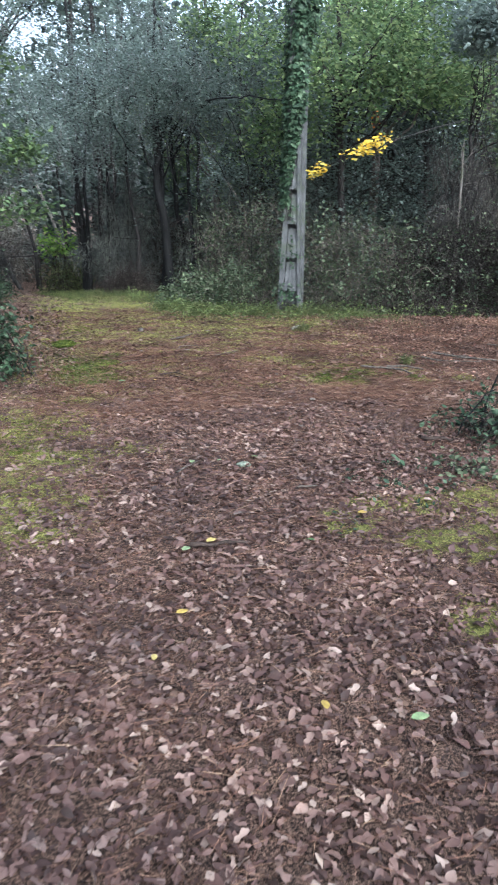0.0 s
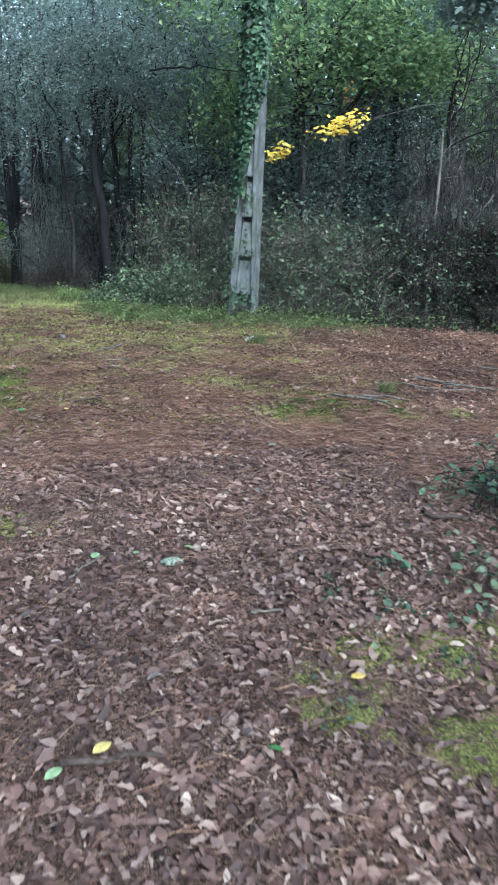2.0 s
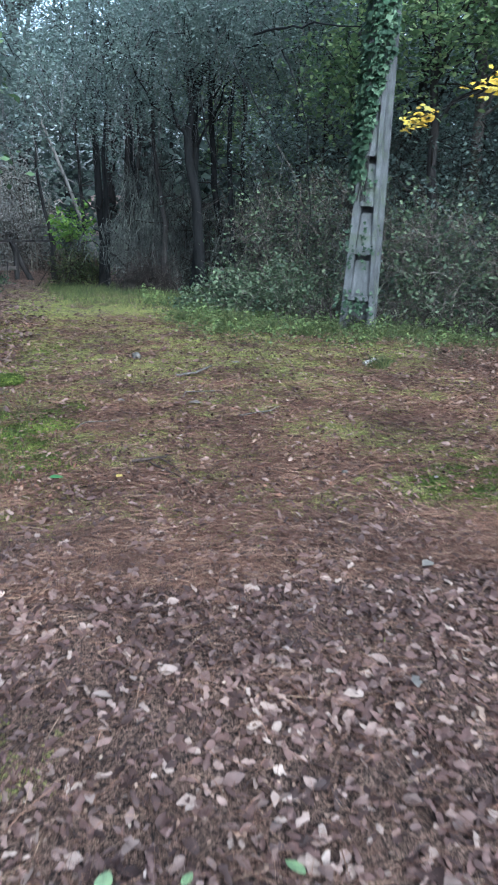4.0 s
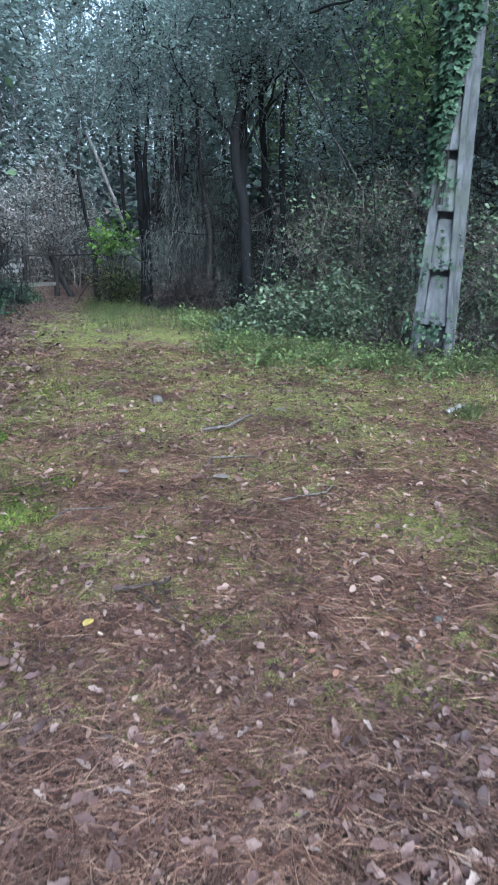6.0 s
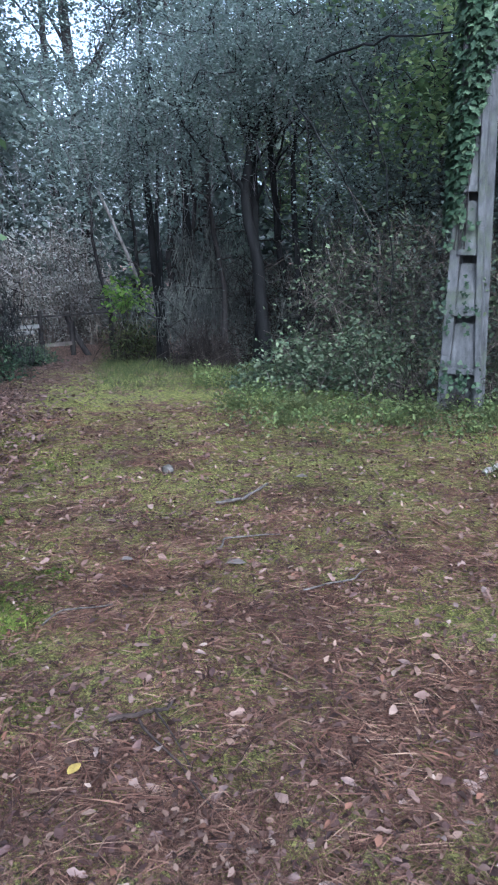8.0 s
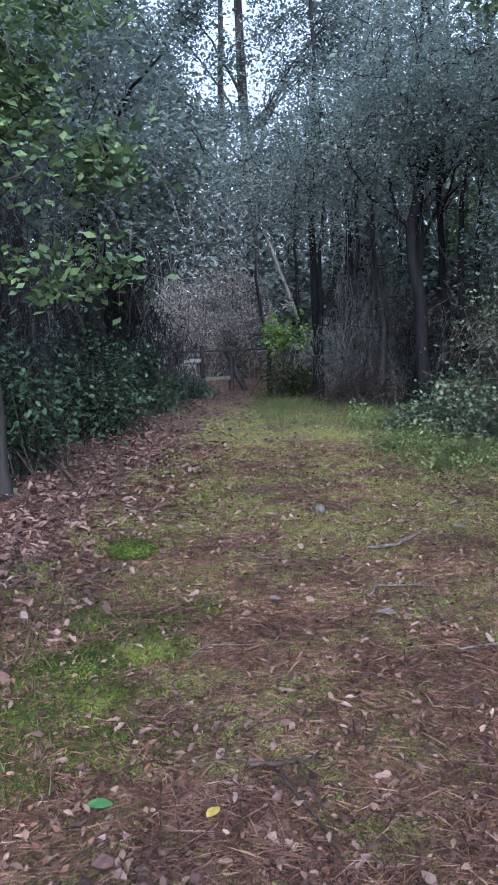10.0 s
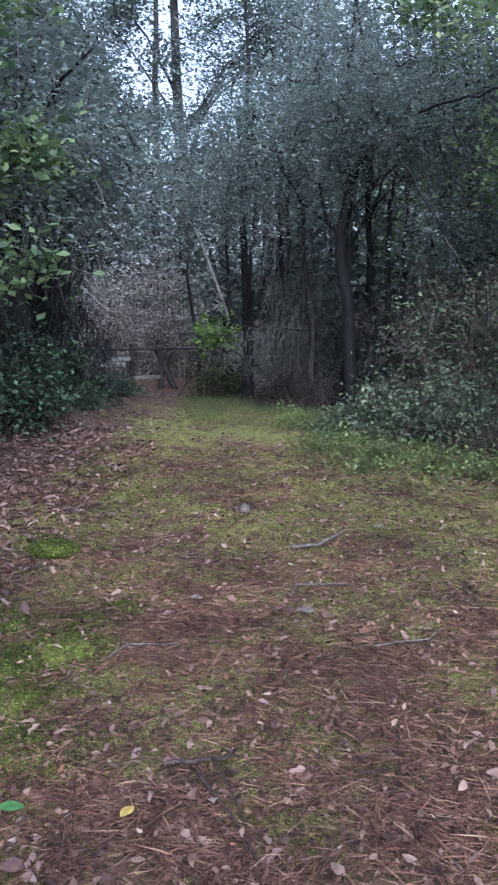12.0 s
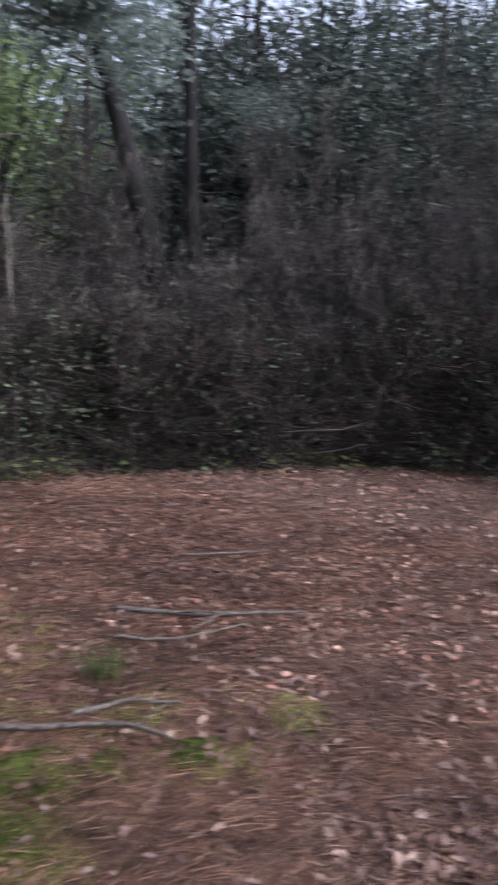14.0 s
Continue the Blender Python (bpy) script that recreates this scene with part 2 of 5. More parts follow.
M_STONE = bark_material("grey_stone", (0.042, 0.037, 0.032), (0.115, 0.104, 0.09), 20, (1, 1, 1))


# ---- mesh helpers ----
def poly_object(name, V, F, mat, parent=None, label="", smooth=False):
    """One mesh object from arrays of vertices and of equal-sided faces."""
    V = np.asarray(V, dtype=np.float32).reshape(-1, 3)
    F = np.asarray(F, dtype=np.int32)
    me = bpy.data.meshes.new(name)
    me.vertices.add(len(V))
    me.vertices.foreach_set("co", V.ravel())
    me.loops.add(F.size)
    me.loops.foreach_set("vertex_index", F.ravel())
    me.polygons.add(len(F))
    me.polygons.foreach_set("loop_start", np.arange(0, F.size, F.shape[1], dtype=np.int32))
    if smooth:
        me.polygons.foreach_set("use_smooth", np.ones(len(F), dtype=bool))
    me.update(calc_edges=True)
    me.materials.append(mat)
    ob = new(name, me)
    ob.parent = parent
    if label:
        tagged(ob, label)
    return ob


def part(name, bm, mat, parent=None, label=""):
    """Links a bmesh as one mesh object under a thing or a part."""
    me = bpy.data.meshes.new(name)
    bm.to_mesh(me)
    bm.free()
    me.materials.append(mat)
    ob = new(name, me)
    ob.parent = parent
    if label:
        tagged(ob, label)
    return ob


def thing(name, label, category, place=(0, 0, 0), group="", kind=""):
    ob = new(name)
    ob.empty_display_size = 0.1
    ob.location = place
    return tagged(ob, label, category, group, kind)


def smooth(a, b, v):
    t = np.clip((np.asarray(v, dtype=float) - a) / (b - a), 0, 1)
    return t * t * (3 - 2 * t)


def waves(x, y, s):
    """Soft unevenness of about one unit, with features of size s."""
    return (np.sin(x / s * 1.7 + 1.3 * np.sin(y / s * 1.1)) + np.sin(y / s * 1.9 + 0.7 + 1.1 * np.sin(x / s * 1.4))
            + 0.6 * np.sin((x + y) / s * 3.1 + 2.0) + 0.5 * np.sin((x - 1.3 * y) / s * 4.3)) / 3.1


def height(x, y):
    x, y = np.asarray(x, dtype=float), np.asarray(y, dtype=float)
    z = -0.6 * smooth(8.0, 17.0, y)
    z = z + 0.012 * waves(x, y, 0.8) + 0.006 * waves(x + 3, y, 0.21)
    z = z + 0.10 * smooth(-1.2, -2.4, x) - 0.08 * smooth(6.2, 7.8, y + 0.4 * x) * smooth(0.2, 1.2, x)
    return z


MOSS_SPOTS = [(2.35, 1.05, 0.2), (2.75, 1.0, 0.16), (-1.02, 3.8, 0.2), (-0.73, 2.85, 0.28), (-0.85, 2.2, 0.3), (-1.15, 5.9, 0.5), (-0.35, 3.25, 0.22), (-0.85, 5.0, 0.4),
              (-0.73, 4.4, 0.25), (0.12, 2.85, 0.2), (0.43, 3.8, 0.3), (1.5, 3.3, 0.4), (-0.6, 2.8, 0.25), (1.6, 1.35, 0.26),
              (-0.45, 2.1, 0.3), (-0.6, -0.3, 0.2), (-1.25, -0.45, 0.35), (-0.8, 2.7, 0.3), (1.7, 1.75, 0.24), (0.95, -2.4, 0.25),
              (0.6, -3.1, 0.22), (1.6, 2.15, 0.24), (1.62, 1.5, 0.2), (1.9, 1.38, 0.2), (2.0, 4.25, 0.35), (1.4, 1.3, 0.2), (1.7, 1.15, 0.16),
              (0.6, 5.2, 0.4), (1.0, 4.9, 0.35), (0.1, 6.2, 0.3), (1.6, 5.4, 0.5), (2.3, 5.0, 0.5), (1.0, 6.3, 0.5), (-1.3, -1.6, 0.35),
              (-1.5, 0.6, 0.4), (0.9, 3.0, 0.25), (0.2, 1.7, 0.16), (-1.25, 0.25, 0.45), (-1.0, 1.2, 0.35), (-1.25, -1.15, 0.4), (-1.2, -0.5, 0.45), (-1.1, 0.7, 0.35), (1.2, 2.4, 0.25), (1.25, -1.9, 0.3), (0.25, 4.6, 0.3), (-0.2, 1.95, 0.14),
              (1.95, 1.75, 0.45), (1.5, 2.1, 0.42), (2.1, 2.4, 0.36), (1.4, 1.5, 0.36), (2.4, 1.5, 0.26), (1.15, 2.55, 0.3),
              (0.42, -2.0, 0.2), (0.62, -1.75, 0.18), (0.75, -2.35, 0.22), (0.95, -1.9, 0.22)]


def moss(x, y):
    x, y = np.asarray(x, dtype=float), np.asarray(y, dtype=float)
    v = np.zeros_like(x + y)
    for a, b, r in MOSS_SPOTS:
        v = np.maximum(v, 0.95 * np.exp(-((x - a) ** 2 + (y - b) ** 2) / (2 * (0.75 * r) ** 2)))
    v = v * np.clip(0.8 + 0.55 * waves(x + 2, y, 0.14), 0, 1.15)
    meadow = smooth(0.2, 1.6, y) * smooth(13, 8, y) * smooth(-1.9, -1.4, x) * smooth(3.4, 2.4, x)
    v = np.maximum(v, meadow * (0.44 + 0.06 * smooth(0.4, 1.0, x) + 0.13 * smooth(1.8, 3.0, y) + 0.27 * waves(x, y, 0.33) + 0.2 * waves(x + 5, y, 0.12)))
    verge = smooth(0.3, -0.3, (7.0 - 0.52 * x) - y - 0.35) * smooth(0.3, 0.9, x) * smooth(3.6, 2.8, x) * smooth(9.5, 8.5, y)
    far = (0.55 + 0.3 * smooth(-1.2, -0.5, x)) * smooth(7.6, 8.8, y) * smooth(-2.6, -1.8, x) * smooth(20, 15, y) * smooth(4, 2, x)
    return np.clip(np.maximum(v, (0.62 + 0.3 * waves(x, y, 0.45)) * np.maximum(verge, far)), 0, 1)


def frames_of(n):
    """Two directions across each of the given directions."""
    n = n / np.maximum(np.linalg.norm(n, axis=1, keepdims=True), 1e-9)
    ref = np.where(np.abs(n[:, 2:3]) < 0.9, np.array([[0, 0, 1.0]]), np.array([[1.0, 0, 0]]))
    a = np.cross(n, ref)
    a /= np.linalg.norm(a, axis=1, keepdims=True)
    return a, np.cross(n, a), n


def tubes(name, P, R, mat, sides=3, parent=None, label="", smooth_shade=False):
    """Tapered stems: P (n, s, 3) points along each, R (n, s) radii."""
    P, R = np.asarray(P, dtype=float), np.asarray(R, dtype=float)
    n, s = P.shape[:2]
    T = np.gradient(P, axis=1)
    a, b, _ = frames_of(T.reshape(-1, 3))
    a, b = a.reshape(n, s, 1, 3), b.reshape(n, s, 1, 3)
    ang = np.arange(sides) * 2 * np.pi / sides
    V = P[:, :, None, :] + R[:, :, None, None] * (a * np.cos(ang)[None, None, :, None] + b * np.sin(ang)[None, None, :, None])
    idx = np.arange(n * s * sides).reshape(n, s, sides)
    nxt = np.roll(idx, -1, axis=2)
    F = np.stack([idx[:, :-1], nxt[:, :-1], nxt[:, 1:], idx[:, 1:]], axis=-1).reshape(-1, 4)
    return poly_object(name, V, F, mat, parent, label, smooth_shade)


OVAL = (np.array([[-0.5, 0, 0], [-0.2, 0.27, 0.06], [0.18, 0.24, 0.06], [0.5, 0, -0.05], [0.18, -0.24, 0.06], [-0.2, -0.27, 0.06]]),
        np.array([[0, 3, 2, 1], [0, 5, 4, 3]]))
KITE = (np.array([[-0.5, 0, 0], [0.05, 0.3, 0.05], [0.5, 0, 0], [0.05, -0.3, 0.05]]), np.array([[0, 3, 2, 1]]))
NEEDLE = (np.array([[-0.5, 0.0, 0], [0.0, 0.015, 0.0], [0.5, 0.032, 0.0], [0.0, 0.001, 0.012]]), np.array([[0, 3, 2, 1]]))
BUNDLE = (NEEDLE[0] * [1, 2.3, 1], NEEDLE[1])
SPRAY = (np.array([[-0.5, 0.0, 0], [0.1, 0.11, 0.05], [0.5, 0, 0], [0.1, -0.11, 0.02]]), np.array([[0, 3, 2, 1]]))
IVY = (np.array([[-0.35, 0, 0], [-0.45, 0.35, 0.03], [-0.05, 0.42, 0.0], [0.12, 0.16, 0.04], [0.55, 0, -0.04], [0.12, -0.16, 0.04],
                 [-0.05, -0.42, 0.0], [-0.45, -0.35, 0.03]]), np.array([[0, 3, 2, 1], [0, 5, 4, 3], [0, 7, 6, 5]]))


def oak_outline(seed, curl):
    """A lobed dry leaf with a curl, as a strip of quads along its midrib."""
    r = random.Random(seed)
    lobed = seed % 2 == 0
    xs = [-0.5, -0.25, -0.02, 0.24, 0.5] if lobed else [-0.5, -0.2, 0.15, 0.5]
    ws = [0.03, 0.2 + 0.07 * r.random(), 0.10 + 0.04 * r.random(), 0.2 + 0.09 * r.random(), 0.07] if lobed else [0.04, 0.2 + 0.08 * r.random(), 0.19 + 0.09 * r.random(), 0.04]
    V = []
    for x, w in zip(xs, ws):
        arch = curl * (0.25 - x * x) * 1.3
        for side in (1, 0, -1):
            V.append((x, side * w * (0.65 + 0.7 * r.random()), arch + abs(side) * w * curl * (1.6 if r.random() < 0.8 else -0.6)))
    F = []
    for i in range(len(xs) - 1):
        F += [(i * 3, i * 3 + 1, i * 3 + 4, i * 3 + 3), (i * 3 + 1, i * 3 + 2, i * 3 + 5, i * 3 + 4)]
    return np.array(V), np.array(F)


def smooth_leaf(curl):
    """A smooth oval leaf, folded along its midrib and arched."""
    V, F = [], []
    for x, w in zip((-0.5, -0.34, -0.1, 0.16, 0.38, 0.5), (0.02, 0.17, 0.25, 0.22, 0.11, 0.01)):
        for side in (1, 0, -1):
            V.append((x, side * w, curl * (0.25 - x * x) + abs(side) * w * 0.15))
    for i in range(5):
        F += [(i * 3, i * 3 + 1, i * 3 + 4, i * 3 + 3), (i * 3 + 1, i * 3 + 2, i * 3 + 5, i * 3 + 4)]
    return np.array(V), np.array(F)


def scatter(name, P, normal, size, shape, mat, parent=None, label="", spin=None, smooth_shade=False):
    """Copies of one small leaf shape joined into one mesh: at P, facing normal, turned about it."""
    T, F = shape
    P, normal = np.asarray(P, dtype=float), np.asarray(normal, dtype=float)
    n = len(P)
    a, b, c = frames_of(normal)
    if spin is None:
        spin = rng.uniform(0, 2 * np.pi, n)
    ca, sa = np.cos(spin)[:, None], np.sin(spin)[:, None]
    u, v = a * ca + b * sa, b * ca - a * sa
    S = np.broadcast_to(np.asarray(size, dtype=float), (n,))[:, None, None]
    V = P[:, None, :] + S * (T[None, :, 0:1] * u[:, None, :] + T[None, :, 1:2] * v[:, None, :] + T[None, :, 2:3] * c[:, None, :])
    faces = (F[None] + (np.arange(n) * len(T))[:, None, None]).reshape(-1, F.shape[1])
    return poly_object(name, V, faces, mat, parent, label, smooth_shade)


def up_normals(n, tilt):
    v = rng.normal(0, tilt, (n, 3))
    v[:, 2] = 1.0
    return v


def arc(A, B, steps, sag=0.0, wiggle=0.0):
    """Points from each A to each B, bowed up (or down) and a little crooked."""
    A, B = np.asarray(A, dtype=float), np.asarray(B, dtype=float)
    t = np.linspace(0, 1, steps)[None, :, None]
    P = A[:, None] * (1 - t) + B[:, None] * t
    P[:, :, 2] += np.broadcast_to(np.asarray(sag, dtype=float).reshape(-1, 1), P.shape[:2]) * 4 * (t * (1 - t))[:, :, 0]
    if wiggle:
        w = rng.normal(0, wiggle, P.shape)
        w[:, 0] = 0
        P += w
    return P


# ---- ground: one sheet to the horizon, fine in the clearing ----
def spread(lo, hi, step, reach):
    mid = np.arange(lo, hi + step / 2, step)
    out, d = [], step
    p = 0.0
    while p < reach:
        d *= 1.25
        p += d
        out.append(p)
    out = np.array(out)
    return np.concatenate([lo - out[::-1], mid, hi + out])


def build_ground():
    xs, ys = spread(-2.8, 5.5, 0.07, 900), spread(-4.8, 11.0, 0.07, 900)
    X, Y = np.meshgrid(xs, ys)
    fade = smooth(60, 25, np.hypot(X, Y))
    Z = height(X, Y) * fade - 0.6 * (1 - fade)
    cover = moss(X, Y)
    Z = Z + 0.035 * cover * fade + 0.008 * rng.normal(0, 1, X.shape) * smooth(14, 10, np.hypot(X, Y - 3))
    idx = np.arange(X.size).reshape(X.shape)
    F = np.stack([idx[:-1, :-1], idx[:-1, 1:], idx[1:, 1:], idx[1:, :-1]], axis=-1).reshape(-1, 4)
    ob = poly_object("ground", np.stack([X, Y, Z], axis=-1), F, M_GROUND, smooth=True)
    att = ob.data.attributes.new("moss_cover", "FLOAT", "POINT")
    att.data.foreach_set("value", cover.ravel().astype(np.float32))
    return tagged(ob, "brown forest floor of soil and needles with moss patches", "ground", kind="structure")


build_ground()


# ---- trees, shrubs and tangles ----
def dome(n, shell=0.55):
    """Random points in a unit ball, most of them towards its outside."""
    v = rng.normal(0, 1, (n, 3))
    v /= np.linalg.norm(v, axis=1, keepdims=True)
    return v * (rng.uniform(0, 1, (n, 1)) ** shell * 0.95 + 0.05)


def boughs(k):
    """Clump centres gathered into boughs with gaps between them, in a unit ball."""
    hubs = dome(max(3, k // 6))
    return hubs[rng.integers(0, len(hubs), k)] + rng.normal(0, 0.13, (k, 3))


def tree(name, label, base, top, radius, crowns, leaf, leaf_mat, bark=None, shape=KITE, clump=0.28, per_clump=60, crook=0.05,
         group="trees of the wood", bare=0, hang=0, accent=0):
    """A tree: a crooked tapered trunk with limbs, and a crown of leaf clumps. crowns: (centre, radii, clumps), all in the world."""
    bark = bark or M_BARK
    bx, by = base
    z0 = float(height(bx, by)) - 0.08
    root = thing(name, label, "tree", (bx, by, z0), group)
    off = np.array([bx, by, z0])
    top = np.array(top) - off
    s = 14
    t = np.linspace(0, 1, s)[:, None]
    spine = t * top + np.cumsum(rng.normal(0, crook * 0.6, (s, 3)) * [1, 1, 0.1], axis=0) * (t > 0)
    rad = radius * (1 - 0.72 * t[:, 0]) + radius * 0.6 * np.exp(-t[:, 0] * s * 0.9)
    tubes("trunk", spine[None], rad[None], bark, 9, root, smooth_shade=True)
    C = [np.asarray(c) - off + boughs(k) * np.asarray(r) for c, r, k in crowns]
    C = np.concatenate(C) if C else np.zeros((0, 3))
    for _ in range(bare):
        a = rng.uniform(0, 2 * np.pi)
        j = int(rng.uniform(0.2, 0.75) * (s - 1))
        reach = rng.uniform(0.3, 1.1)
        B = spine[j] + np.array([np.cos(a) * reach, np.sin(a) * reach, rng.uniform(-0.1, 0.5)])
        tubes("dead_branch", arc([spine[j]], [B], 5, rng.uniform(-0.05, 0.1), 0.03), np.linspace(0.014, 0.004, 5)[None], M_TWIG, 4, root)
    if len(C):
        want = np.clip(C[:, 2] / max(top[2], 1e-6) - 0.12 - 0.1 * rng.uniform(0, 1, len(C)), 0.12, 0.97)
        j = (want * (s - 1)).astype(int)
        high = np.argsort(-C[:, 2])[:max(9, int(len(C) * 0.6))]
        main = rng.choice(high, min(9, len(high)), replace=False)
        ends = []
        for i in main:
            limb = arc([spine[j[i]]], [C[i]], 8, rng.uniform(0.0, 0.3), 0.06)
            tubes("limb", limb, np.clip(rad[j[i]] * 0.4, 0.012, 0.06) * np.linspace(1, 0.3, 8)[None], bark, 6, root, smooth_shade=True)
            ends.append(limb[0, 3:])
        ends = np.concatenate(ends)
        from_limb = ((C[:, None] - ends[None]) ** 2).sum(axis=2).min(axis=1)
        nodes = np.concatenate([ends, C])
        gap = ((C[:, None] - nodes[None]) ** 2).sum(axis=2)
        gap[:, len(ends):][from_limb[None, :] >= from_limb[:, None]] = 1e9
        twigs = arc(nodes[np.argmin(gap, axis=1)], C, 3, rng.uniform(-0.05, 0.15, len(C)), 0.05)
        tagged(tubes("twig_mass", twigs, 0.009 * np.linspace(1, 0.3, 3)[None] * np.ones((len(C), 1)), bark, 3, root), kind="stuff")
        if hang:
            i = rng.integers(0, len(C), hang)
            A = C[i] + rng.normal(0, clump, (hang, 3))
            B = A + np.column_stack([rng.normal(0, 0.16, (hang, 2)), rng.uniform(-0.95, -0.15, hang)])
            B[:, 2] = np.maximum(B[:, 2], 0.3)
            tagged(tubes("hanging_twig_mass", arc(A, B, 4, rng.uniform(-0.05, 0.08, hang), 0.03), rng.uniform(0.0022, 0.0048, (hang, 1)) * np.linspace(1, 0.5, 4)[None], M_GREYTWIG, 3, root), kind="stuff")
        # groups of paler leaves painted as highlights on the crown
        if accent:
            i = rng.integers(0, len(C), accent)
            A = C[i] + rng.normal(0, clump * 0.8, (accent, 3))
            L = (A[:, None] + rng.normal(0, 0.09, (accent, 16, 3))).reshape(-1, 3)
            tagged(scatter("pale_leaf_mass", L, up_normals(len(L), 0.45), leaf * rng.uniform(0.7, 1.2, len(L)), OVAL, M_PALELEAF, root), kind="stuff")
        k = per_clump
        L = (C[:, None] + rng.normal(0, 1, (len(C), k, 3)) * np.array([clump, clump, clump * 0.75])).reshape(-1, 3)
        size = leaf * rng.uniform(0.6, 1.25, len(L))
        scatter("crown", L, up_normals(len(L), 0.7), size, shape, leaf_mat, root)
    return root


def shrub(name, label, base, radii, leaves, leaf, leaf_mat, stems=40, stem_mat=None, shape=OVAL, category="shrub", group="", stem=0.006,
          tilt=0.8, droop=0.0, inner=0.15, rise=0.0):
    """A shrub: stems that arch from its foot to a dome, with leaves along their outer halves."""
    bx, by = base
    z0 = float(height(bx, by))
    root = thing(name, label, category, (bx, by, z0 - 0.02), group)
    rx, ry, rz = radii
    E = dome(stems, 0.4)
    E[:, 2] = rise + (1 - rise) * np.abs(E[:, 2])
    E = E * [rx, ry, rz]
    A = np.stack([rng.normal(0, rx * 0.35, stems), rng.normal(0, ry * 0.35, stems), np.zeros(stems)], axis=1)
    P = arc(A, E, 7, rng.uniform(0.02, 0.3, stems) * rz - droop, 0.02)
    P[:, :, 2] = np.maximum(P[:, :, 2], 0.0)
    stem_part = tubes("stem_mass", P, stem * rng.uniform(0.6, 1.6, (stems, 1)) * np.linspace(1, 0.35, 7)[None], stem_mat or M_TWIG, 3, root)
    tagged(stem_part, kind="stuff")
    if leaves:
        i = rng.integers(0, stems, leaves)
        j = np.clip((rng.uniform(inner, 1, leaves) ** 0.7 * 6), 0, 5.999)
        j0 = j.astype(int)
        f = (j - j0)[:, None]
        L = P[i, j0] * (1 - f) + P[i, j0 + 1] * f + rng.normal(0, 0.07 * max(rx, rz) ** 0.5, (leaves, 3))
        L[:, 2] = np.maximum(L[:, 2], 0.03)
        scatter("foliage", L, up_normals(leaves, tilt), leaf * rng.uniform(0.55, 1.3, leaves), shape, leaf_mat, root)
    return root


def tangle(name, label, A, span, tall, count, mat, thick=0.004, category="thicket", lean=0.5, leaves=0, leaf=0.05, leaf_mat=None, steps=4,
           shape=KITE):
    """A thicket of thin crossing stems over the strip from A[0] to A[1], as deep as span and as high as tall."""
    a, b = np.array(A[0], dtype=float), np.array(A[1], dtype=float)
    d = (b - a) / np.linalg.norm(b - a)
    side = np.array([-d[1], d[0]])
    root_xy = (a + b) / 2
    root = thing(name, label, category, (*root_xy, 0))
    t = rng.uniform(0, 1, count)
    w = rng.uniform(0, 1, count) * span
    foot = a + t[:, None] * (b - a) + w[:, None] * side - root_xy
    h = height(foot[:, 0] + root_xy[0], foot[:, 1] + root_xy[1])
    top = tall * (0.75 + 0.25 * waves(foot[:, 0] + root_xy[0], foot[:, 1] + root_xy[1], 0.7))
    foot = foot - side * 0.22 * waves(foot[:, 0] * 2, foot[:, 1] * 2, 0.6)[:, None]
    rise = np.where(rng.uniform(0, 1, count) < 0.35, 0.0, rng.uniform(0, 0.75, count))
    F = np.column_stack([foot, h + rise * top])
    d3 = rng.normal(0, 1, (count, 3)) * [1, 1, 0.75] + [0, 0, 0.45]
    d3 /= np.linalg.norm(d3, axis=1, keepdims=True)
    E = F + d3 * (lean * rng.uniform(0.5, 1.6, count))[:, None]
    E[:, 2] = np.clip(E[:, 2], h + 0.03, h + top * 1.1)
    P = arc(F, E, steps, rng.uniform(-0.12, 0.2, count), 0.035)
    P[:, :, 2] = np.maximum(P[:, :, 2], h[:, None] - 0.03)
    tagged(tubes("stem_mass", P, thick * rng.uniform(0.5, 1.6, (count, 1)) * np.linspace(1, 0.4, steps)[None], mat, 3, root), kind="stuff")
    if leaves:
        i = rng.integers(0, count, leaves)
        j = rng.integers(1, steps, leaves)
        L = P[i, j] + rng.normal(0, 0.08, (leaves, 3))
        L[:, 2] = np.maximum(L[:, 2], 0.04 + height(L[:, 0] + root_xy[0], L[:, 1] + root_xy[1]))
        scatter("foliage", L, up_normals(leaves, 0.8), leaf * rng.uniform(0.5, 1.3, leaves), shape, leaf_mat, root)
    return root


# ---- the concrete pole with its ivy ----
POLE = Vector((2.645, 6.50, 0.0))
POLE_TURN = radians(-30)


def wedge(bm, lower, upper):
    """A block between two horizontal or slanted four-cornered faces, with its edges slightly broken."""
    lo = [bm.verts.new(p) for p in lower]
    hi = [bm.verts.new(p) for p in upper]
    bm.faces.new(lo[::-1])
    bm.faces.new(hi)
    for i in range(4):
        bm.faces.new((lo[i], lo[(i + 1) % 4], hi[(i + 1) % 4], hi[i]))


def block(name, lower, upper, mat, parent, edge=0.008, label=""):
    bm = bmesh.new()
    wedge(bm, lower, upper)
    bmesh.ops.bevel(bm, geom=bm.edges[:], offset=edge, segments=2, affect="EDGES")
    bmesh.ops.recalc_face_normals(bm, faces=bm.faces[:])
    return part(name, bm, mat, parent, label)


def pole_half(z):
    """Half the width of the pole at a height: splayed at the foot, nearly even above."""
    return 0.122 + 0.088 * max(0.0, 1 - z / 2.2) ** 1.1


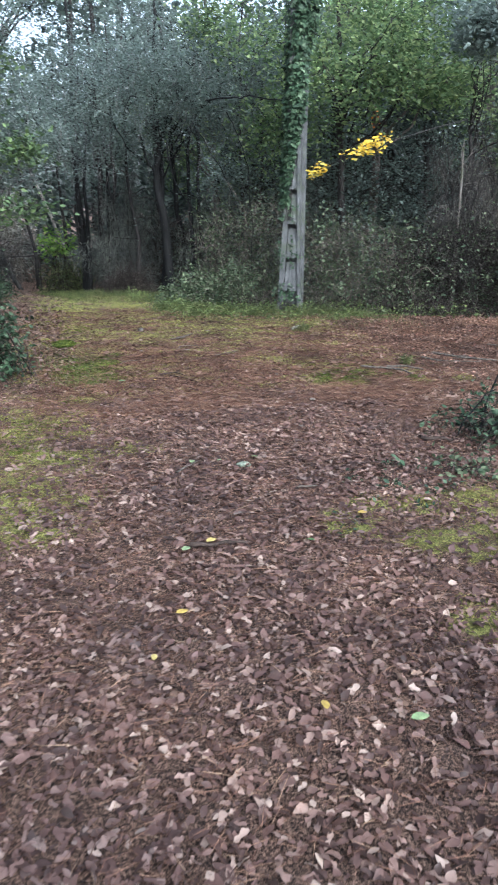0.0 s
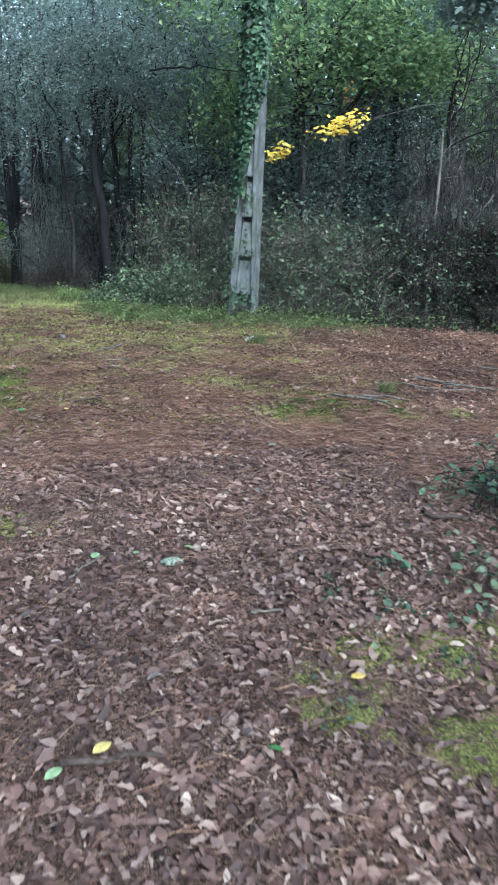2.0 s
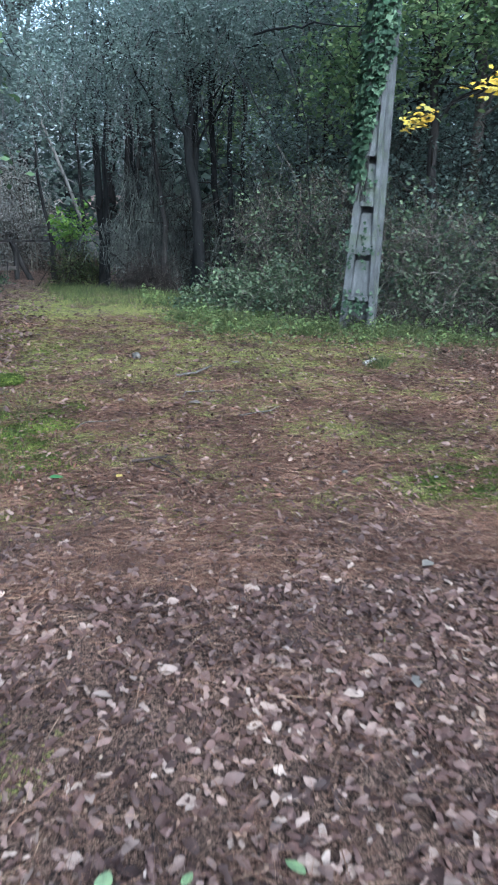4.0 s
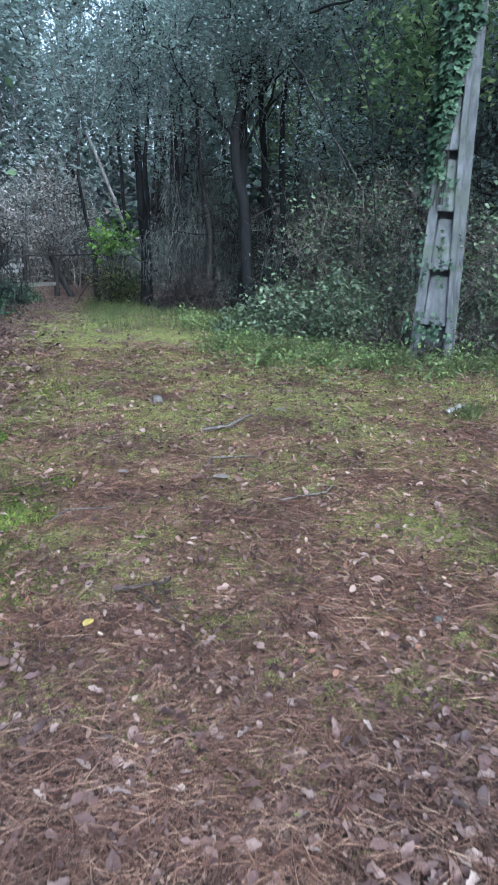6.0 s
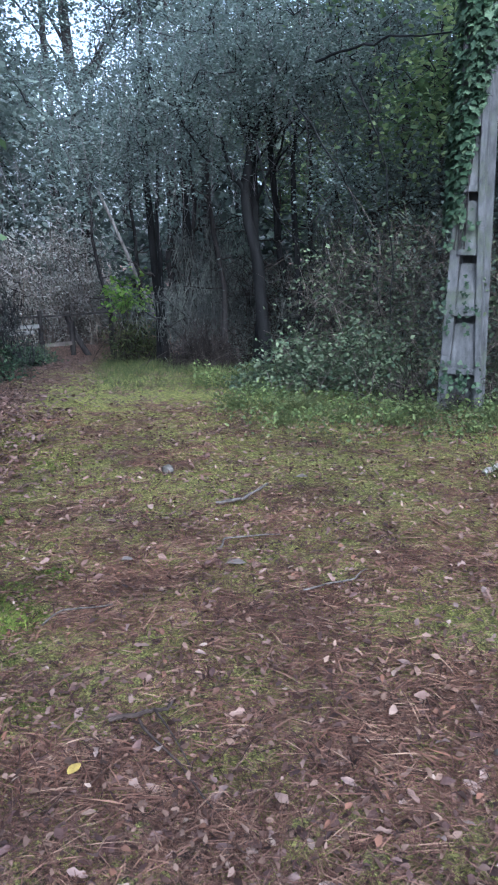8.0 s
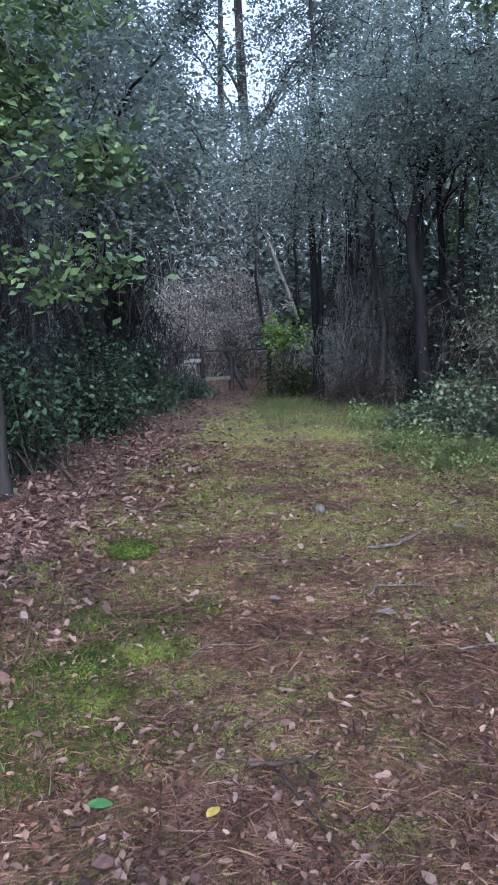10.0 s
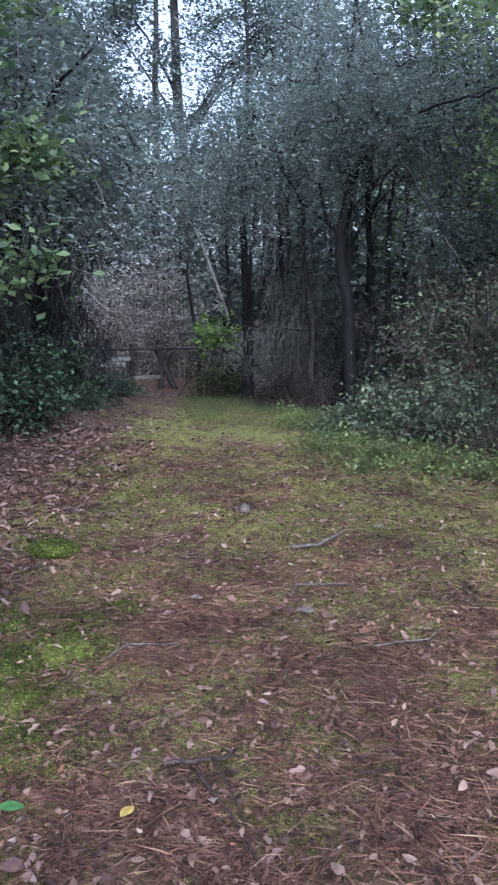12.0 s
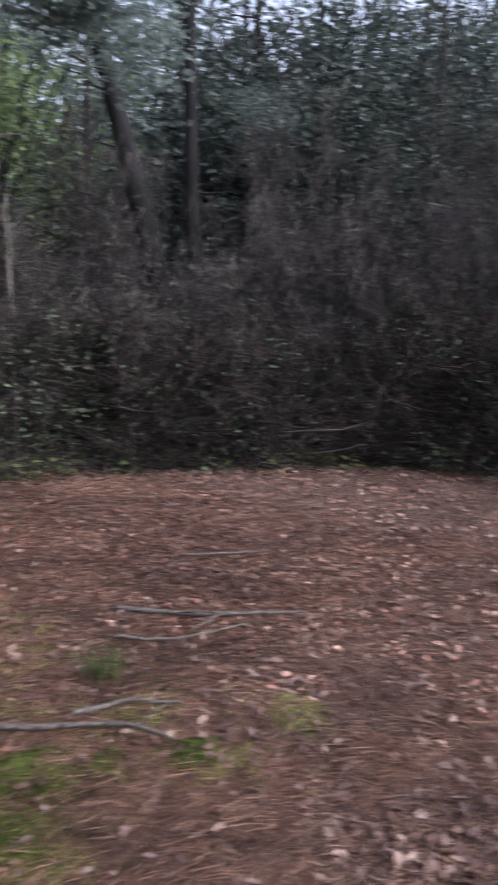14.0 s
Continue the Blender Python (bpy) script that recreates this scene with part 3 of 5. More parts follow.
def build_pole():
    z0 = float(height(POLE.x, POLE.y)) + 0.01
    root = thing("utility_pole", "grey weathered concrete pole with stepped recessed panels, overgrown with ivy", "pole", (POLE.x, POLE.y, z0))
    root.rotation_euler = (radians(0.5), radians(1.7), POLE_TURN)
    levels = [-0.3, 0.0, 0.55, 1.1, 1.65, 2.1, 2.7, 3.6, 5.2, 7.5]
    for side, nm in ((-1, "flange"), (1, "flange")):
        for a, b in zip(levels, levels[1:]):
            reach = 1.0 if side < 0 else 0.86
            xa, xb = side * pole_half(a) * reach, side * pole_half(b) * reach
            w, d = (0.085 if side < 0 else 0.05), 0.11
            lo = [(xa - side * w, -d, a), (xa, -d, a), (xa, d, a), (xa - side * w, d, a)]
            hi = [(xb - side * w, -d, b), (xb, -d, b), (xb, d, b), (xb - side * w, d, b)]
            if side < 0:
                lo, hi = lo[::-1], hi[::-1]
            block(nm, lo, hi, M_CONCRETE, root, 0.006)
    z = 0.38
    while z < 7.0:
        up = z + 0.505
        wa, wb = pole_half(z) - 0.088, pole_half(up) - 0.088
        wr, wt = pole_half(z) * 0.86 - 0.03, pole_half(up) * 0.86 - 0.03
        lo = [(-wa, -0.10, z), (wr, -0.10, z), (wr, 0.03, z), (-wa, 0.03, z)]
        hi = [(-wb, -0.06, up - 0.055), (wt, -0.06, up - 0.055), (wt, 0.03, up - 0.055), (-wb, 0.03, up - 0.055)]
        block("panel", lo, hi, M_CONCRETE, root, 0.01)
        ledge_lo = [(-wa - 0.02, -0.13, z), (wr - 0.03, -0.13, z), (wr - 0.03, -0.03, z), (-wa - 0.02, -0.03, z)]
        ledge_hi = [(x, y + 0.006, zz + 0.055) for x, y, zz in ledge_lo]
        block("ledge", ledge_lo, ledge_hi, M_CONCRETE, root, 0.006)
        z += 0.52
    block("web", [(-0.2, 0.045, -0.3), (0.2, 0.045, -0.3), (0.2, 0.075, -0.3), (-0.2, 0.075, -0.3)], [(-0.09, 0.045, 7.4), (0.09, 0.045, 7.4), (0.09, 0.075, 7.4), (-0.09, 0.075, 7.4)], M_CONCRETE, root, 0.004)
    w = pole_half(0.2) - 0.05
    block("panel", [(-w, 0.0, -0.3), (w, 0.0, -0.3), (w, 0.04, -0.3), (-w, 0.04, -0.3)], [(-w, 0.0, 0.34), (w, 0.0, 0.34), (w, 0.04, 0.34), (-w, 0.04, 0.34)],
          M_CONCRETE, root, 0.006)
    return root


def build_ivy():
    z0 = float(height(POLE.x, POLE.y)) + 0.13
    root = thing("ivy", "dark green ivy climbing the upper part of the concrete pole", "climbing plant", (POLE.x, POLE.y, z0))
    turn = Matrix.Rotation(POLE_TURN, 3, "Z")
    m = np.array(turn)
    n = 5
    z = np.linspace(0, 1, 12)
    starts = rng.uniform(-0.2, 0.0, n)
    P = np.zeros((n, 12, 3))
    for i in range(n):
        h = 1.35 + z * rng.uniform(2.2, 5.0)
        P[i, :, 0] = starts[i] * np.array([0.5 + 0.5 * pole_half(v) / 0.2 for v in h]) + 0.03 * np.sin(h * 3 + i) + h * 0.04
        P[i, :, 1] = -0.125 - 0.02 * rng.uniform(0, 1, 12)
        P[i, :, 2] = h
    P = P @ m.T
    tubes("stem", P, np.full((n, 12), 0.004) * np.linspace(1.4, 0.5, 12)[None], M_BARK, 4, root)
    k = 5200
    h = 1.55 + rng.uniform(0, 1, k) ** 0.8 * 4.6
    grow = smooth(1.5, 3.2, h)
    ang = rng.uniform(-3.3, -3.3 + 1.5 + 1.0 * grow + 1.2 * smooth(3.5, 4.4, h))
    r = 0.135 + 0.075 * rng.uniform(0, 1, k) ** 1.5 * (0.6 + 0.8 * grow)
    L = np.stack([np.cos(ang) * (r + 0.03) + h * 0.04 - 0.05 * (1 - grow), np.sin(ang) * r, h], axis=1)
    N = np.stack([np.cos(ang), np.sin(ang), np.full(k, 0.75)], axis=1) + rng.normal(0, 0.35, (k, 3))
    scatter("foliage", L @ m.T, N @ m.T, rng.uniform(0.045, 0.10, k), IVY, M_IVY, root, spin=rng.normal(1.57, 0.5, k))
    k = 420
    h = 0.1 + 1.6 * rng.uniform(0, 1, k) ** 1.3
    L = np.stack([rng.uniform(-0.28, 0.2, k) * (1 - 0.2 * h), np.full(k, -0.15) + rng.normal(0, 0.02, k), h], axis=1)
    keep = (np.sin(h * 9) + np.sin(L[:, 0] * 40)) > 0.2
    scatter("foliage", L[keep] @ m.T, (np.array([0, -1, 0.5]) + rng.normal(0, 0.4, (keep.sum(), 3))) @ m.T, rng.uniform(0.03, 0.06, keep.sum()), IVY, M_IVY, root)


build_pole()
build_ivy()

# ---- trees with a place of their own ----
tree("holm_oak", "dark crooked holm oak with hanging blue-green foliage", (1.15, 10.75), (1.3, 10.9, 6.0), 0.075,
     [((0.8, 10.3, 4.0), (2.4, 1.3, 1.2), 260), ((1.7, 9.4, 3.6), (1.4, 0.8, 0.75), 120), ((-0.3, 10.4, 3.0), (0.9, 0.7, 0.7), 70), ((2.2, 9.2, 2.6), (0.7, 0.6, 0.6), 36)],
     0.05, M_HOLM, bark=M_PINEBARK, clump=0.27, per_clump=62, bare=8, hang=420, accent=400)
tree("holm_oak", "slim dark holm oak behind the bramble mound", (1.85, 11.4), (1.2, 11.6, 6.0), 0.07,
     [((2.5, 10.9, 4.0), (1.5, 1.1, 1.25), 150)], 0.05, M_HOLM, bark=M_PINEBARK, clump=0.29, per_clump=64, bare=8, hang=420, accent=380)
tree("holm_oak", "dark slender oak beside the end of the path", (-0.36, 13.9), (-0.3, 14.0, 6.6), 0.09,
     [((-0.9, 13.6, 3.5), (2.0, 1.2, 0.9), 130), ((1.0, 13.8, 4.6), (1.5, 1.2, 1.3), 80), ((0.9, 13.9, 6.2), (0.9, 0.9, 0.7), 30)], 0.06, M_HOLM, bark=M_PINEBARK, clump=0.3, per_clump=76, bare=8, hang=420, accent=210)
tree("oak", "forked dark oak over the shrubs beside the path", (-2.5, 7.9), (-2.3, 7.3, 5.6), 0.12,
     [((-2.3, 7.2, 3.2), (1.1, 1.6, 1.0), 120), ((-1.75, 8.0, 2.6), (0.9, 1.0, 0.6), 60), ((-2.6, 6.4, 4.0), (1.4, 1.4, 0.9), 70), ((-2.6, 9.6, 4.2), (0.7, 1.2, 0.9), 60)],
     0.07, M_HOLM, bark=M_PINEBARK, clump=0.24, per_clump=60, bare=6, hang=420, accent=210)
tree("oak", "young oak with light green leaves reaching over the path edge", (-2.3, 4.9), (-2.2, 4.6, 4.2), 0.06,
     [((-1.7, 4.6, 2.4), (0.6, 0.5, 0.35), 30), ((-1.25, 4.25, 1.62), (0.4, 0.3, 0.05), 9), ((-2.2, 4.6, 3.2), (0.9, 0.9, 0.6), 50)],
     0.075, M_YOUNG, shape=KITE, clump=0.14, per_clump=40)
tree("oak", "tall thin oak with yellow-green leaves behind the pole", (4.3, 8.3), (4.15, 8.2, 6.4), 0.08,
     [((3.6, 7.8, 4.0), (1.6, 1.0, 1.2), 130), ((5.0, 7.4, 4.1), (1.6, 1.0, 1.1), 130), ((3.2, 8.3, 2.9), (0.9, 0.6, 0.7), 44), ((2.2, 9.0, 4.9), (1.0, 0.8, 0.6), 34)],
     0.085, M_OAK, bark=M_BARK, shape=OVAL, clump=0.28, per_clump=36, bare=6)
tree("oak", "grey oak trunk deep in the wood", (5.0, 9.0), (4.9, 9.1, 7.0), 0.11,
     [((5.2, 9.0, 4.6), (2.0, 1.4, 1.4), 120), ((5.0, 6.4, 3.5), (0.9, 0.7, 0.6), 44)], 0.09, M_OAK, bark=M_GREYBARK, shape=OVAL, clump=0.28, per_clump=42, bare=8)
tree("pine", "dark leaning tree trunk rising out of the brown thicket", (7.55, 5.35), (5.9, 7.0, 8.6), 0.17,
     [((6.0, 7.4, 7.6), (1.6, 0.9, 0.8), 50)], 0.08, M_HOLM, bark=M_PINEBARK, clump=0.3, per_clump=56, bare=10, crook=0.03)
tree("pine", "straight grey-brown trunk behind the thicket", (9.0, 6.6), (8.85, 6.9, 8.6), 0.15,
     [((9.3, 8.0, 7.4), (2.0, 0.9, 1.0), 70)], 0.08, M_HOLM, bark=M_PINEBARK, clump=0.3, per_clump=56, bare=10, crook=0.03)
edge_tree = tree("oak", "oak at the clearing edge with one branch of yellow autumn leaves", (5.9, 6.8), (5.7, 6.6, 5.4), 0.045,
     [((5.2, 4.6, 3.9), (1.0, 0.8, 0.5), 40), ((4.2, 3.9, 3.75), (0.7, 0.5, 0.28), 24), ((5.4, 5.6, 4.9), (0.9, 0.9, 0.5), 26)],
     0.08, M_HOLM, shape=OVAL, clump=0.2, per_clump=55, bare=6)


def yellow_branch(host):
    off = np.array(host.location)
    mid = np.array([[5.86, 6.75, 2.5], [4.9, 5.2, 2.8], [3.7, 3.75, 2.55], [3.0, 3.66, 2.36], [2.65, 3.82, 2.24], [2.42, 4.15, 2.12], [2.3, 4.32, 2.06]]) - off
    br = tubes("yellow_branch", mid[None], np.array([[0.012, 0.008, 0.006, 0.005, 0.004, 0.004, 0.003]]), M_BARK, 5, host,
               "thin branch bearing yellow autumn leaves")
    for centre, spread_by, n in (((2.79, 3.72, 2.31), (0.13, 0.08, 0.045), 150), ((2.33, 4.28, 2.05), (0.065, 0.06, 0.035), 70)):
        c = np.array(centre) - off
        L = c + rng.normal(0, 1, (n, 3)) * spread_by
        L[:, 2] += 0.28 * (L[:, 0] - c[0])
        N = np.column_stack([rng.normal(-0.2, 0.35, n), rng.normal(-0.5, 0.35, n), np.ones(n)])
        scatter("yellow_foliage", L, N, rng.uniform(0.04, 0.078, n), OVAL, M_YELLOW, br)
    c = np.array((2.85, 3.7, 2.62)) - off
    scatter("orange_foliage", c + rng.normal(0, 0.06, (8, 3)), up_normals(8, 0.5), rng.uniform(0.035, 0.055, 8), OVAL, M_ORANGE, br)


yellow_branch(edge_tree)

slim = tree("slim_oak", "slim dark bare trunk in the shade of the holm oaks", (2.7, 10.2), (2.85, 10.4, 5.5), 0.05, [((2.8, 10.3, 4.3), (0.8, 0.7, 0.8), 24)],
            0.07, M_HOLM, clump=0.26, per_clump=50, bare=6, group="slim oaks")
for x, y, turn in ((0.75, 11.7, 1.0), (1.5, 12.6, 2.2), (2.2, 11.9, 3.0), (3.2, 11.2, 4.1), (0.1, 12.4, 5.2), (-0.8, 15.2, 0.4), (-1.6, 17.2, 2.0), (3.9, 10.2, 1.7), (6.6, 7.8, 2.6), (7.9, 7.4, 0.6), (10.4, 6.6, 3.6)):
    copy_thing(slim, pose(x, y, float(height(x, y)) - 0.08, 0, 0, math.degrees(turn)))


# pale dead stems
def dead_stem(label, base, top, radius, mat):
    z0 = float(height(*base)) - 0.05
    root = thing("dead_tree", label, "dead tree", (*base, z0))
    off = np.array([*base, z0])
    P = arc([np.zeros(3)], [np.array(top) - off], 10, 0.0, 0.006)
    tubes("trunk", P, radius * np.linspace(1.2, 0.7, 10)[None], mat, 8, root, smooth_shade=True)
    tubes("broken_tip", np.stack([P[0, -1], P[0, -1] + [0.01, 0, 0.12]])[None], np.array([[radius * 0.7, 0.004]]), M_DEADWOOD, 5, root)
    for j in rng.integers(3, 9, 5):
        B = P[0, j] + rng.normal(0, 0.2, 3) + [0, 0, 0.1]
        tubes("stub", arc([P[0, j]], [B], 4, 0.02, 0.01), radius * 0.3 * np.linspace(1, 0.3, 4)[None], M_DEADWOOD, 4, root)
    return root


dead_stem("pale dead trunk leaning over the green bush", (-0.35, 17.9), (-1.72, 17.9, 3.0), 0.045, M_DEADWOOD)
dead_stem("slender pale dead stem standing in the thicket", (5.15, 5.75), (5.42, 6.2, 2.5), 0.024, M_GREYBARK)

# dark stems that show against the foliage
for label, points, thick in (
        ("dark crooked forked trunk under the holm oak foliage", [(1.22, 10.37, 0.30), (1.17, 10.38, 1.31), (1.01, 10.39, 2.30), (1.13, 10.38, 2.87), (1.30, 10.26, 3.29)], 0.08),
        ("dark side limb of the crooked trunk", [(1.04, 10.39, 2.23), (0.81, 10.30, 2.55), (0.73, 10.20, 2.96)], 0.03),
        ("slim dark trunk under the holm oak foliage", [(1.79, 10.71, 0.57), (1.76, 10.71, 1.51), (1.71, 10.72, 2.59), (1.82, 10.70, 3.28)], 0.05),
        ("slim dark trunk beside the dead bush", [(-0.31, 13.31, -0.02), (-0.28, 13.31, 1.06), (-0.30, 13.31, 2.19), (-0.18, 13.31, 3.36)], 0.05),
        ("slim dark trunk beside the dead bush", [(0.18, 13.02, 0.09), (0.22, 13.02, 1.23), (0.25, 13.02, 2.24), (0.19, 13.02, 3.13)], 0.06),
        ("long dark arching shoot above the brambles", [(1.41, 8.34, 3.04), (1.74, 8.18, 2.46), (2.01, 8.03, 1.92), (2.17, 7.78, 1.34), (2.19, 7.67, 0.76)], 0.009),
        ("long dark arching shoot above the brambles", [(1.96, 8.03, 3.16), (2.10, 7.90, 2.84), (2.22, 7.77, 2.39), (2.29, 7.55, 1.44), (2.23, 7.46, 0.55)], 0.01),
        ("thin dark branch crossing between the trunks", [(1.13, 9.58, 2.79), (1.21, 9.57, 2.26), (1.41, 9.55, 1.78), (1.82, 9.49, 1.42), (2.09, 9.44, 1.07)], 0.012),
        ("dark bare branch reaching towards the pole", [(1.66, 8.30, 3.36), (1.93, 7.63, 3.34), (2.24, 7.14, 3.29), (2.54, 6.63, 3.18)], 0.014)):
    P = np.array(points)
    if P[0, 2] < 0.9:
        P[0, 2] = float(height(P[0, 0], P[0, 1])) - 0.05
    t = np.linspace(0, 1, 16)
    Q = np.stack([np.interp(t, np.linspace(0, 1, len(P)), P[:, i]) for i in range(3)], axis=1)
    Q[1:-1] = (Q[:-2] + Q[1:-1] * 2 + Q[2:]) / 4 + rng.normal(0, 0.012, (14, 3))
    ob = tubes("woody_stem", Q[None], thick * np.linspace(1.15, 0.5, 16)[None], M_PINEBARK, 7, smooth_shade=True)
    tagged(ob, label, "branch" if thick < 0.03 else "trunk", "dark stems")


# far pines against the sky
for label, base, top, r, cr in (("tall pine trunk against the pale sky", (-2.9, 25.7), (-3.25, 25.7, 15.0), 0.27, [((-2.4, 25.5, 8.6), (2.6, 1.5, 1.0), 16), ((-4.6, 25.7, 10.2), (2.4, 1.5, 1.3), 24), ((-0.6, 25.7, 11.2), (2.4, 1.5, 1.0), 18), ((-5.73, 24.13, 8.5), (0.9, 1.0, 2.2), 60), ((-0.12, 24.85, 8.97), (1.0, 1.0, 1.6), 50), ((-1.5, 24.79, 9.92), (1.0, 1.0, 0.5), 14), ((-3.77, 24.53, 6.88), (1.6, 1.0, 0.5), 24), ((-4.62, 24.38, 9.9), (0.9, 1.0, 0.6), 14)]),
                                ("far dark trunk beside the tall pine", (-4.4, 28.0), (-4.1, 28.0, 15.0), 0.2, [((-6.5, 27.5, 8.5), (2.5, 1.5, 1.6), 60)])):
    tree("pine", label, base, top, r, cr, 0.15, M_FARLEAF, bark=M_BARK, clump=0.42, per_clump=70, crook=0.04)

# ---- the wood behind: three trees, repeated ----
def clearing(x, y):
    """True inside the open ground and the path."""
    if -7 < y <= 7 and -2.6 < x < 3.0:
        return True
    if -7 < y < 5.2 and -2.6 < x < 9.5:
        return True
    if -1.5 < x < 4.4 and y < 11.8:
        return True
    if 3.0 <= x < 10.5 and y < 7.6:
        return True
    if 7 <= y < 17.5 and -4.6 + 0.1 * (17 - y) < x < 0.6:
        return True
    return False


protos = [
    tree("wood_tree", "dark oak in the surrounding wood", (11.5, 9.5), (11.8, 9.6, 7.2), 0.12,
         [((11.5, 9.5, 4.6), (2.0, 2.0, 1.6), 130), ((11.5, 9.5, 2.6), (1.4, 1.4, 0.9), 40)],
         0.095, M_HOLM, clump=0.36, per_clump=44, bare=6, group="wood trees"),
    tree("wood_tree", "green oak in the surrounding wood", (8.5, 10.5), (8.2, 10.4, 7.6), 0.13,
         [((8.5, 10.5, 4.9), (2.1, 2.1, 1.7), 130), ((8.5, 10.5, 2.9), (1.5, 1.5, 0.8), 40)],
         0.10, M_OAK, bark=M_GREYBARK, clump=0.36, per_clump=42, bare=6, group="wood trees"),
    tree("wood_tree", "slim dark trunk in the surrounding wood", (6.6, 9.8), (6.5, 10.0, 7.0), 0.075,
         [((6.6, 9.8, 4.0), (1.4, 1.4, 1.8), 110)],
         0.095, M_FARLEAF, clump=0.34, per_clump=44, bare=8, group="wood trees"),
]
spots = random.Random(4)
placed = [(1.15, 10.75), (1.85, 11.4), (-0.36, 13.9), (-2.5, 7.9), (-2.3, 4.9), (4.3, 8.3), (5.0, 9.0), (7.5, 5.3), (9.0, 6.6), (5.9, 6.8), (11.5, 9.5), (8.5, 10.5), (6.6, 9.8)]
tries = 0
count = 0
while count < 30 and tries < 4000:
    tries += 1
    a = spots.uniform(-math.pi, math.pi)
    r = 6.0 + 14.0 * spots.random() ** 0.8
    x, y = 1.0 + r * math.sin(a), 1.5 + r * math.cos(a)
    ahead = abs(a) < 1.5
    if not ahead and spots.random() < 0.8:
        continue
    if clearing(x, y) or min((x - p) ** 2 + (y - q) ** 2 for p, q in placed) < 1.6 ** 2:
        continue
    if -0.24 < math.atan2(x - 0.2, y) < 0.0 and y > 12:
        continue
    placed.append((x, y))
    proto = protos[0 if x < 2.5 and spots.random() < 0.75 else spots.randrange(3)]
    m = Matrix.Translation((x, y, float(height(x, y)) - 0.08)) @ Matrix.Rotation(spots.uniform(0, 6.28), 4, "Z")
    copy_thing(proto, m)
    count += 1


for x, y, turn, kind in ((12.0, 8.0, 0.3, 0), (14.0, 6.4, 1.3, 2), (13.3, 10.2, 2.2, 0), (16.0, 8.0, 3.1, 0), (11.2, 7.4, 4.0, 2), (15.4, 4.9, 5.1, 0), (17.2, 6.3, 0.9, 2), (13.2, 5.4, 2.4, 0), (14.6, 3.5, 1.1, 0), (12.4, 6.7, 0.2, 2), (18.0, 4.4, 3.3, 0), (17.0, 2.6, 2.0, 2), (20.0, 2.2, 4.1, 0), (15.8, 6.8, 5.7, 0),
                         (11.5, -2.2, 5.0, 0), (9.4, -8.6, 4.4, 2), (4.6, -12.0, 0.4, 2), (-5.4, -5.2, 0.8, 0), (-3.2, -12.5, 0.8, 2),
                         # left side: trees added, partly out of view, to block light from there
                         (-4.2, 2.6, 1.9, 0), (-4.4, 5.6, 2.7, 2), (-4.6, -0.8, 3.9, 0), (-4.1, 8.6, 4.4, 0), (-4.8, 11.2, 5.5, 2)):
    grown = 1.3 if x > 5 else 1.0
    copy_thing(protos[2 if x > 5 and y > 0 else kind], pose(x, y, float(height(x, y)) - 0.08, 0, 0, math.degrees(turn)) @ Matrix.Diagonal((grown, grown, grown, 1)))


# far woods, past what can be told apart
def far_wood():
    n = 185000
    a = np.where(rng.uniform(0, 1, n) < 0.85, rng.uniform(-0.75, 1.45, n), rng.uniform(-np.pi, np.pi, n))
    front = np.abs(a) < 1.7
    r = rng.uniform(15, 33, n)
    x, y = 0.2 + r * np.sin(a), r * np.cos(a)
    top = 11.0 + 1.5 * waves(x, y, 2.5) - 3.2 * smooth(0.0, 0.2, a) * smooth(1.5, 1.0, a)
    gap = np.exp(-((a + 0.14) / 0.13) ** 2)
    top = top * (1 - gap) + (1.6 + 0.19 * r) * gap
    z = -0.6 + top * rng.uniform(0, 1, n)
    clump = waves(x * 1.0, y + z * 1.3, 0.55) > -0.35 - 0.9 * smooth(6.5, 4.0, z)
    keep = clump & (front | (rng.uniform(0, 1, n) < 0.35)) & ~((x > -5.0) & (x < 0.3) & (y < 20.5) & (y > 0))
    P = np.stack([x, y, z], axis=1)[keep]
    ob = scatter("far_wood", P, up_normals(len(P), 0.9), rng.uniform(0.15, 0.36, len(P)), KITE, M_FARLEAF)
    tagged(ob, "dense dark far woodland foliage behind the trees", "woodland", kind="stuff")
    k = 150
    a = rng.uniform(-1.7, 1.7, k)
    r = rng.uniform(15, 28, k)
    A = np.stack([0.2 + r * np.sin(a), r * np.cos(a), np.full(k, -0.7)], axis=1)
    ok = ~((A[:, 0] > -4.8) & (A[:, 0] < 0.0) & (A[:, 1] < 19))
    A = A[ok]
    B = A + np.column_stack([rng.normal(0, 0.5, (len(A), 2)), rng.uniform(5, 9, len(A))])
    ob = tubes("far_trunks", arc(A, B, 8, 0, 0.06), rng.uniform(0.05, 0.13, (len(A), 1)) * np.linspace(1.2, 0.5, 8)[None], M_BARK, 6, smooth_shade=True)
    tagged(ob, "many dark slender trunks deep in the wood", "woodland", kind="stuff")


far_wood()

